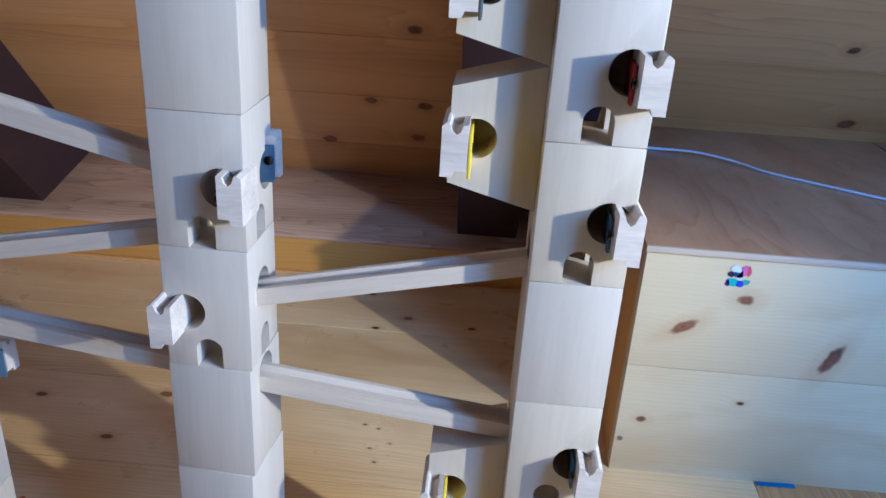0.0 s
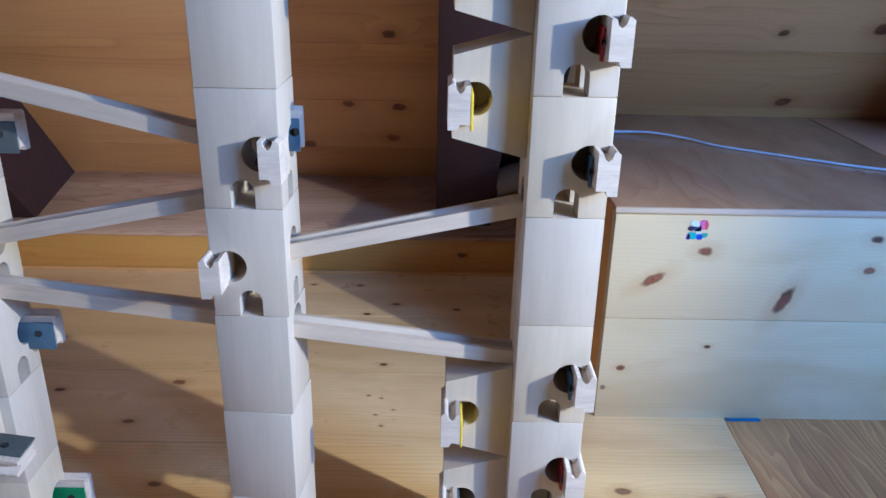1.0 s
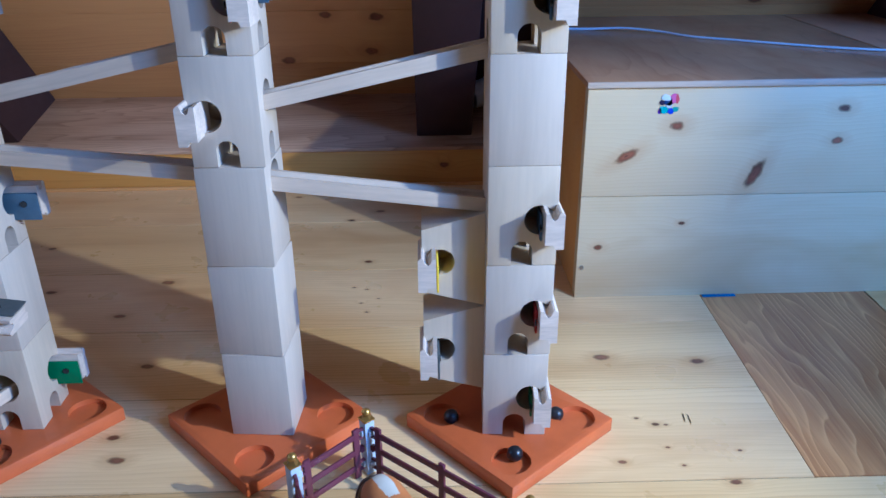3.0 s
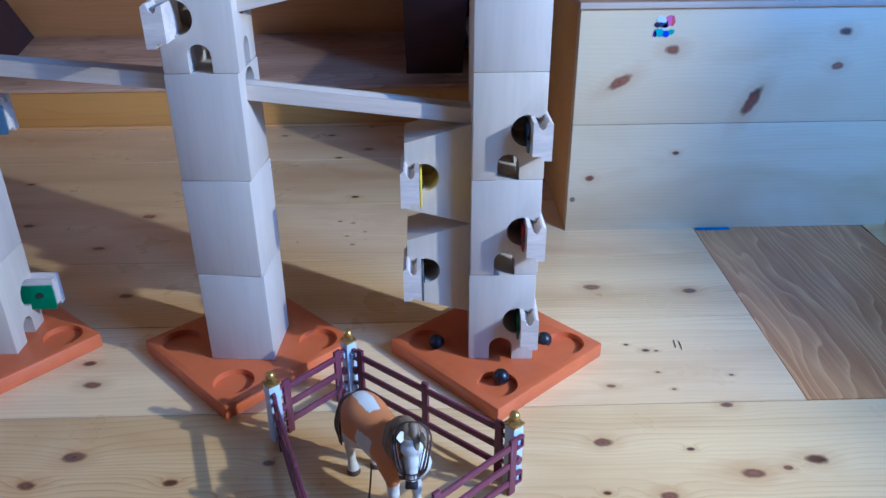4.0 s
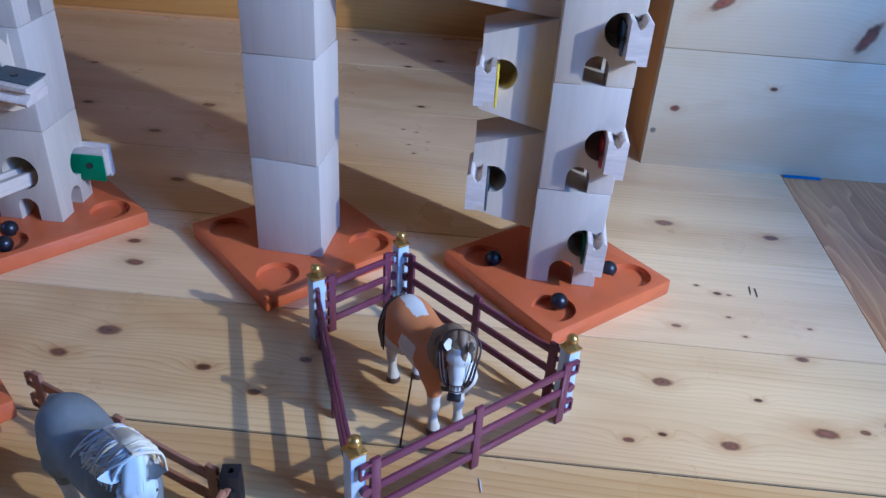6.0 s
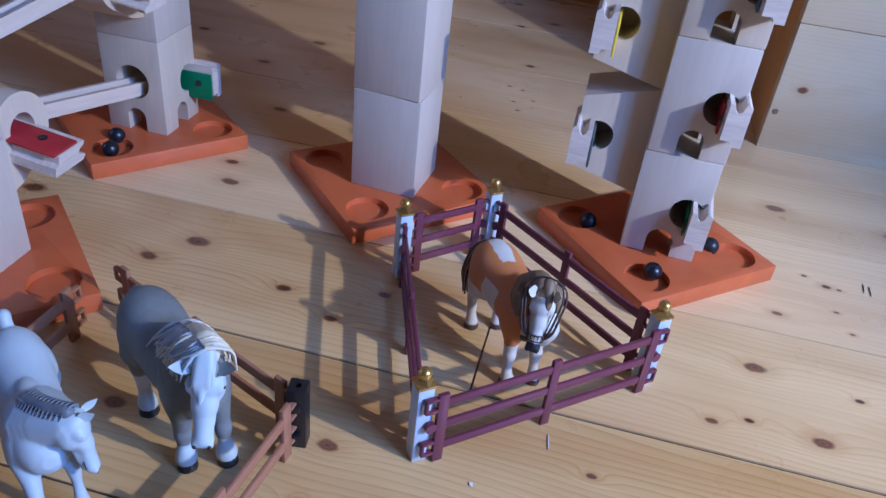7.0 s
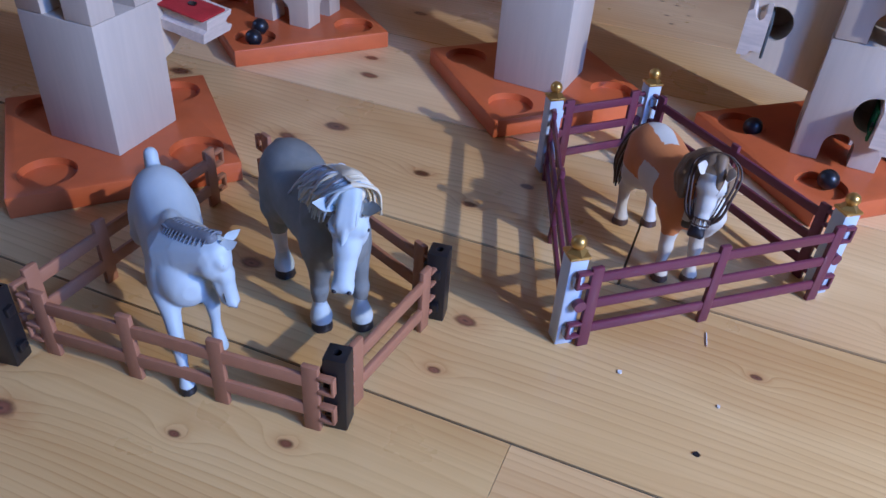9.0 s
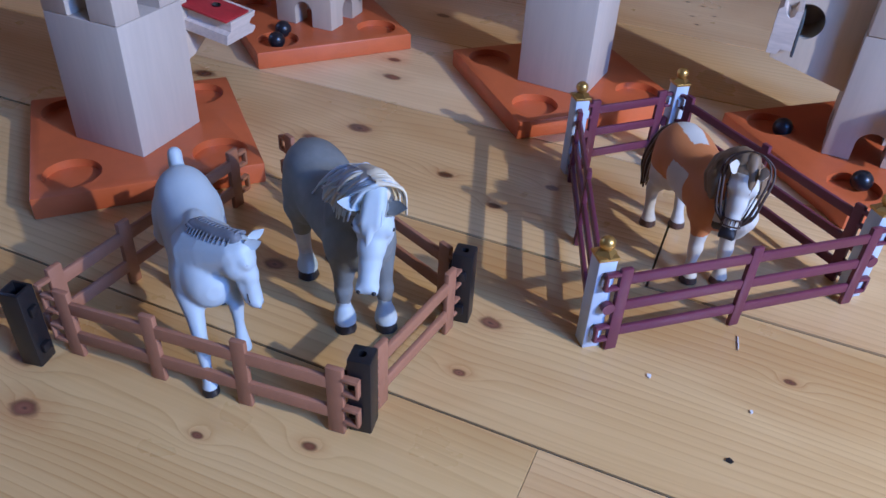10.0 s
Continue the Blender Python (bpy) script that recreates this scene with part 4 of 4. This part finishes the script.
horse(
    pose(-0.2250, 0.1255, 0, 0, 0, -42), 0.0850,
    [((0.355, 0.0, 0.640), 0.150), ((0.24, 0.01, 0.78), 0.205), ((0.350, 0.060, 0.855), 0.158), ((0.49, 0.145, 0.915), 0.116)],
    HEAD_W,
    [(HEAD_W @ Vector((0.0, 0.12, 0.10)), HEAD_W @ Vector((-0.10, 0.18, 0.34)), (0.4, 0.5, 0.2), 0.038, 0), (HEAD_W @ Vector((0.0, -0.12, 0.10)), HEAD_W @ Vector((-0.04, -0.16, 0.34)), (0.6, 0.2, 0.2), 0.038, 0)],
    [((-0.53, 0, 0.90), 0.045), ((-0.585, 0, 0.975), 0.048), ((-0.64, 0, 0.92), 0.048), ((-0.69, 0, 0.62), 0.050), ((-0.69, 0, 0.36), 0.03)],
    paint_white, [CHALK, GREY_HAIR, HOOF], hair,
    [((0.985, 0.085, 0.0), 0.011, 1), ((0.985, -0.085, 0.0), 0.011, 1), ((0.25, 0.200, 0.05), 0.012, 1), ((0.25, -0.200, 0.05), 0.012, 1)],
    "smooth white toy horse with a braided grey mane", 0.98, (0.15, 0.22, 0.18, -0.05), 1.22, 0.22, 0.84, [(plait, 1)],
)


# chestnut and white pony with brown hair, a noseband and looped reins
HEAD_P = head_frame(1, (0.490, 0.000, 1.075), (0.645, -0.130, 0.620), (0.55, -0.45, 0.3))
PONY_BACK = HEAD_P.inverted()


def paint_pony(p):
    if p.z < 0.058:
        return 3
    q = PONY_BACK @ p
    if q.x > 0.05 and q.z > -0.36 and abs(q.y) < 0.26 and p.x > 0.44:
        return 4 if q.x > 0.83 else 1
    spot = patchy(p, 3.1, 3.0)
    if p.z > 0.97 and p.x > 0.2:
        return 5
    if -0.50 < p.x < -0.17 + 0.06 * spot and p.z > 0.90 and abs(p.y - 0.01) < 0.075 - 0.25 * abs(p.x + 0.33) ** 1.5 + 0.02 * spot:
        return 1
    if p.x < -0.50 and abs(p.y) < 0.09 and p.z > 0.2:
        return 2
    if p.x > 0.20 and p.y > 0.02 + 0.04 * spot:
        return 1
    if p.x > 0.10 + 0.05 * spot - 0.12 * (p.z - 0.6):
        return 0 if p.z > 0.45 + 0.05 * spot else 1
    if p.x > -0.16 + 0.08 * spot and p.z < 0.80 + 0.05 * spot:
        return 1
    return 0 if p.z > 0.63 + 0.06 * spot - 0.10 * (p.x + 0.3) else 1


# a smooth hood of hair over crest and poll, a forelock that curls to its left
hood = [[((0.20, 0.0, 0.955), 0.070), ((0.30, 0.0, 1.04), 0.105), ((0.37, 0.0, 1.085), 0.110), ((0.425, 0.005, 1.110), 0.092)]]
for s, out in ((1, 0.165), (-1, 0.125)):
    hood += [[((0.24 + 0.24 * k, 0.04 * s - 0.05 * k, 1.00 + 0.12 * k), 0.085), ((0.28 + 0.25 * k, out * s - 0.05 * k, 0.93 + 0.12 * k), 0.065), ((0.32 + 0.25 * k, (out + 0.015) * s - 0.05 * k, 0.80 + 0.10 * k), 0.035)] for k in ((0.0, 0.3, 0.6) if s > 0 else (0.0, 0.25))]
fringe = [[(p, r) for p, r in zip(on_head(HEAD_P, (-0.16, 0.01, 0.02), (-0.04, 0.04, 0.085), (0.10, 0.075, 0.100), (0.22, 0.085, 0.080), (0.31, 0.060, 0.075)), (0.055, 0.044, 0.040, 0.030, 0.012))]]
hair = []
for i in range(12):
    k = i / 11
    a = Vector((0.19 + 0.30 * k, -0.055 * k, 1.030 + 0.215 * k - 0.05 * k * k))
    for s, out in ((1, 0.185), (-1, 0.150)):
        if k > (0.75 if s > 0 else 0.4):
            continue
        hair.append(([a, a + Vector((0.02, 0.115 * s, -0.035)), a + Vector((0.05, out * s, -0.12)), a + Vector((0.07 + 0.02 * (i % 2), out * s, -0.24 - 0.02 * (i % 3)))], 0.0165, 5))
for i in range(6):
    y = 0.015 + 0.022 * i
    hair.append((on_head(HEAD_P, (-0.10, y * 0.6, 0.105), (0.02, y, 0.135), (0.13, y + 0.01, 0.135), (0.28 + 0.02 * (i % 3), y * 0.6 + 0.030, 0.100)), 0.0110, 5))
# reins that bulge on both sides, cheek straps and a striped noseband
for shift in (0.0, 0.055):
    for s in (1, -1):
        w = 0.29 + shift
        hair.append((on_head(HEAD_P, (0.76, 0.125 * s, -0.06), (0.60, (0.20 + shift) * s, 0.02), (0.30, w * 0.90 * s, 0.08), (0.06, w * s, 0.05), (-0.12, w * 0.86 * s, 0.02), (-0.24, w * 0.40 * s, 0.06), (-0.27, 0.0, 0.08)), 0.0165, 2))
for s in (1, -1):
    hair.append((on_head(HEAD_P, (0.76, 0.115 * s, -0.02), (0.50, 0.165 * s, 0.02), (0.22, 0.215 * s, 0.03), (0.04, 0.20 * s, 0.06)), 0.0100, 2))
for x, r in ((0.70, 0.138), (0.80, 0.132)):
    ring = on_head(HEAD_P, *((x, r * math.cos(t), -0.065 + (r + 0.012) * math.sin(t)) for t in (2 * math.pi * i / 14 for i in range(15))))
    hair.append((ring, 0.0085, 2))
for i in range(7):
    t = math.pi * (i + 0.5) / 7
    hair.append((on_head(HEAD_P, (0.70, 0.138 * math.cos(t), -0.065 + 0.150 * math.sin(t)), (0.75, 0.138 * math.cos(t), -0.065 + 0.150 * math.sin(t)), (0.80, 0.132 * math.cos(t), -0.065 + 0.144 * math.sin(t))), 0.0075, 2))
for i in range(9):
    t = 2 * math.pi * i / 9
    d = Vector((0.0, 0.045 * math.cos(t), 0.0)) + Vector((0.045 * math.sin(t), 0, 0))
    hair.append(([Vector((-0.53, 0, 0.88)) + d * 0.4, Vector((-0.61, -0.06, 0.78)) + d, Vector((-0.635, -0.13, 0.54)) + d * 1.1, Vector((-0.600, -0.15, 0.29 + 0.03 * (i % 3))) + d * 0.5], 0.030, 2 if i % 2 else 5))
horse(
    pose(0.0010, 0.3185, 0, 0, 0, -55), 0.0800,
    [((0.25, 0, 0.80), 0.18), ((0.35, 0.01, 0.97), 0.135), ((0.46, 0.01, 1.06), 0.098)],
    HEAD_P,
    [(HEAD_P @ Vector((0.0, 0.14, 0.10)), HEAD_P @ Vector((-0.04, 0.27, 0.32)), (0.5, -0.3, 0.4), 0.050, 1), (HEAD_P @ Vector((0.0, -0.14, 0.10)), HEAD_P @ Vector((-0.04, -0.25, 0.32)), (0.5, -0.3, 0.4), 0.050, 1)],
    [((-0.53, 0, 0.86), 0.05), ((-0.60, -0.06, 0.74), 0.055), ((-0.63, -0.13, 0.52), 0.05), ((-0.60, -0.15, 0.34), 0.03)],
    paint_pony, [CHESTNUT, HIDE, UMBER, BROWN_HOOF, HOOF, OLIVE], hair,
    [((0.25, 0.205, 0.05), 0.013, 4), ((0.25, -0.205, 0.05), 0.013, 4)],
    "chestnut and white toy pony with dark bridle and looped reins", 1.17, (0.03, -0.02, 0.03, -0.03), 1.05, 0.0, 0.92,
    [(hood, 5), (fringe, 5), ([[((0.34, 0.10, 0.76), 0.12), ((0.42, 0.11, 0.64), 0.125), ((0.38, 0.12, 0.50), 0.085)]], 1)],
)


# ---- small things by the box ----
def cable(points, r, label):
    bm = B()
    strand(bm, points, r, 0, 8, 1.0)
    return tagged(part("cable", bm, CABLE), label, "cable")


Z = BOX_TOP + 0.0022
cable([(0.2300, 1.172, Z), (0.290, 1.160, Z), (0.350, 1.146, Z + 0.003), (0.400, 1.116, Z + 0.002), (0.438, 1.078, Z), (0.497, 1.038, Z), (0.560, 0.998, Z), (0.625, 0.962, Z), (0.760, 0.915, Z), (0.900, 0.890, Z)], 0.0024, "thin white cable lying across the plywood box top")

sticker = thing("sticker", pose(0.3240, BOX_Y - 0.0004, 0.2675), "small glossy sticker in pink, teal, white and blue on the box", "sticker")
for name, colour, x, z, w, h, turn in (
    ("pink_patch", (0.72, 0.16, 0.42), 0.0050, 0.0070, 0.0078, 0.0090, 12), ("pale_patch", (0.62, 0.70, 0.78), -0.0042, 0.0085, 0.0085, 0.0062, -20), ("dark_patch", (0.03, 0.02, 0.07), -0.0085, 0.0020, 0.0050, 0.0048, 0),
    ("navy_patch", (0.02, 0.05, 0.18), -0.0005, 0.0028, 0.0075, 0.0070, 30), ("white_patch", (0.75, 0.80, 0.82), 0.0005, -0.0018, 0.0052, 0.0066, 10), ("teal_patch", (0.08, 0.45, 0.45), -0.0055, -0.0072, 0.0098, 0.0072, 0),
    ("blue_patch", (0.03, 0.06, 0.62), 0.0028, -0.0085, 0.0055, 0.0062, -15), ("green_patch", (0.10, 0.42, 0.34), 0.0085, -0.0065, 0.0062, 0.0048, 25), ("violet_patch", (0.12, 0.03, 0.40), -0.0105, -0.0085, 0.0030, 0.0062, 0), ("red_patch", (0.65, 0.10, 0.14), 0.0098, 0.0068, 0.0032, 0.0088, 8)):
    bm = B()
    outline = [(w * 0.68 * math.cos(t) * (1 + 0.18 * math.sin(3 * t + x * 900)), h * 0.68 * math.sin(t) * (1 + 0.15 * math.cos(2 * t + z * 700))) for t in (2 * math.pi * i / 14 for i in range(14))]
    prism(bm, outline, 0.0004 + 0.00006 * (int(abs(x) * 1e4) % 5), Matrix.Translation((x, 0, z)) @ Matrix.Rotation(math.pi / 2, 4, "X") @ Matrix.Rotation(radians(turn), 4, "Z"))
    part(name, bm, plain(name + "_foil", colour, 0.25, vary=0.1, bump=0.05, coat=0.5), sticker)

tape = box(B(), 0.046, 0.0065, 0.0012, (0, 0, 0), 0.0004)
tagged(part("tape", tape, TAPE, m=pose(0.4215, 0.7808, 0.0004, 0, 0, 1)), "strip of blue tape on the floor at the box foot", "tape")

# a clear plastic cup on its side on the ledge
cup_mat, tree, bsdf = fresh("clear_plastic")
bsdf.inputs["Base Color"].default_value = (0.90, 0.90, 0.92, 1)
bsdf.inputs["Transmission Weight"].default_value = 0.05
bsdf.inputs["Roughness"].default_value = 0.32
bm = B()
profile = [(0.0170, 0.0), (0.0185, 0.018), (0.0200, 0.036), (0.0222, 0.052), (0.0212, 0.052), (0.0190, 0.036), (0.0174, 0.018), (0.0160, 0.0018)]
rings = [[bm.verts.new((r * math.cos(2 * math.pi * j / 28), r * math.sin(2 * math.pi * j / 28), z)) for j in range(28)] for r, z in profile]
for a, b in zip(rings, rings[1:]):
    for j in range(28):
        bm.faces.new((a[j], a[(j + 1) % 28], b[(j + 1) % 28], b[j]))
bm.faces.new(rings[0][::-1]), bm.faces.new(rings[-1])
tagged(part("plastic_cup", bm, cup_mat, m=pose(0.116, 1.365, 0.140, 0, 76, 20) @ Matrix.Scale(1.45, 4)), "cloudy clear plastic cup lying on the wooden ledge", "cup")

screw = tube(B(), 0.0032, 0.0012, pose(0, 0, 0, 90), 16)
tagged(part("screw", screw, STEEL, m=pose(0.2305, BOX_Y + 0.0004, 0.0455)), "small steel screw head in the pine box front", "screw")

# small marks and crumbs on the boards
CHIP = plain("white_chip", (0.75, 0.73, 0.70), 0.6)
for x, y, wide, long, yaw, material, label in ((0.0452, 0.2456, 0.0009, 0.0120, 8, CHIP, "thin white scratch of paint on the floorboard"), (0.0579, 0.1953, 0.0018, 0.0022, 20, CHIP, "tiny white crumb on the floorboard"), (0.0045, 0.1971, 0.0024, 0.0030, 40, CHIP, "small white chip on the floorboard"), (0.0516, 0.1581, 0.0042, 0.0028, -25, HOOF, "tiny dark crumb on the floorboard"), (0.2915, 0.5150, 0.0009, 0.0140, -8, HOOF, "thin dark scratch in the floorboard"), (0.2965, 0.5120, 0.0009, 0.0150, -4, HOOF, "thin dark scratch in the floorboard")):
    bm = B()
    prism(bm, [(0.5 * wide * math.cos(t) * (1 + 0.25 * math.sin(2 * t + x * 100)), 0.5 * long * math.sin(t) * (1 + 0.2 * math.cos(3 * t))) for t in (2 * math.pi * i / 9 for i in range(9))], 0.0006, Matrix())
    tagged(part("paint_speck", bm, material, m=pose(x, y, 0.0002, 0, 0, yaw)), label, "speck", "specks on the floor")

# ---- floor planks and boarding ----
FAR_SEAMS = {5: 0.884, 6: 1.067, 7: 1.255}
rows = []
for i in range(-16, 7):
    y0, y1 = (FAR_SEAMS.get(n, 0.125 + ROW * n) for n in (i, i + 1))
    cuts = [-2.0, 2.0]
    if 0.40 < y0 < 0.80:
        planks(floor, [(y0, y1, -2.0, 0.3920)], PINE_FLOOR, slant=1)
        rows.append((y0, y1, 0.625, 2.0))
        continue
    if i == -1:
        cuts = [-2.0, -0.034, 2.0]
    elif i == 1:
        cuts = [-2.0, -0.0135, 2.0]
    elif i % 2:
        cuts = [-2.0, -0.95 + 0.21 * (i % 5), 2.0]
    rows += [(y0, y1, a, b) for a, b in zip(cuts, cuts[1:])]
planks(floor, [row for row in rows if row[2] != -0.0135], PINE_FLOOR)
planks(floor, [(a, b, c + 0.0012, e) for a, b, c, e in rows if c == -0.0135], PINE_FLOOR)
planks(floor, [(0.4205, 0.8600, 0.3925, 0.6230)], PLYWOOD, "plywood_hatch", 2)

# dark strips in the row joints: packed dirt, and the gaps' shadow painted in
for i in range(-3, 7):
    y0 = FAR_SEAMS.get(i, 0.125 + ROW * i)
    reach = 0.3920 if 0.40 < y0 < 0.85 else 2.0
    wide = 0.0022 if i == 1 else 0.0013
    part("joint_dirt", box(B(), 2.0 + reach, wide, 0.019, ((reach - 2.0) / 2, 0.0003, -0.0202)), GRIME_AND_SHADE, floor, m=pose(0, y0, 0))

BOARD = 0.150
for i in range(-3, 16):
    bm = box(B(), 4.0, 0.018, BOARD - 0.0012, (0, 0, 0))
    up = Matrix.Translation((0, SLOPE_Y, SLOPE_Z)) @ Matrix.Rotation(math.pi / 2 - SLOPE_ANGLE, 4, "X")
    ob = part("board", bm, PINE_SLOPE, wall_sloped)
    ob.matrix_basis = wall_sloped.matrix_basis.inverted() @ up @ Matrix.Translation((0, 0.009, 0.012 + BOARD * i))
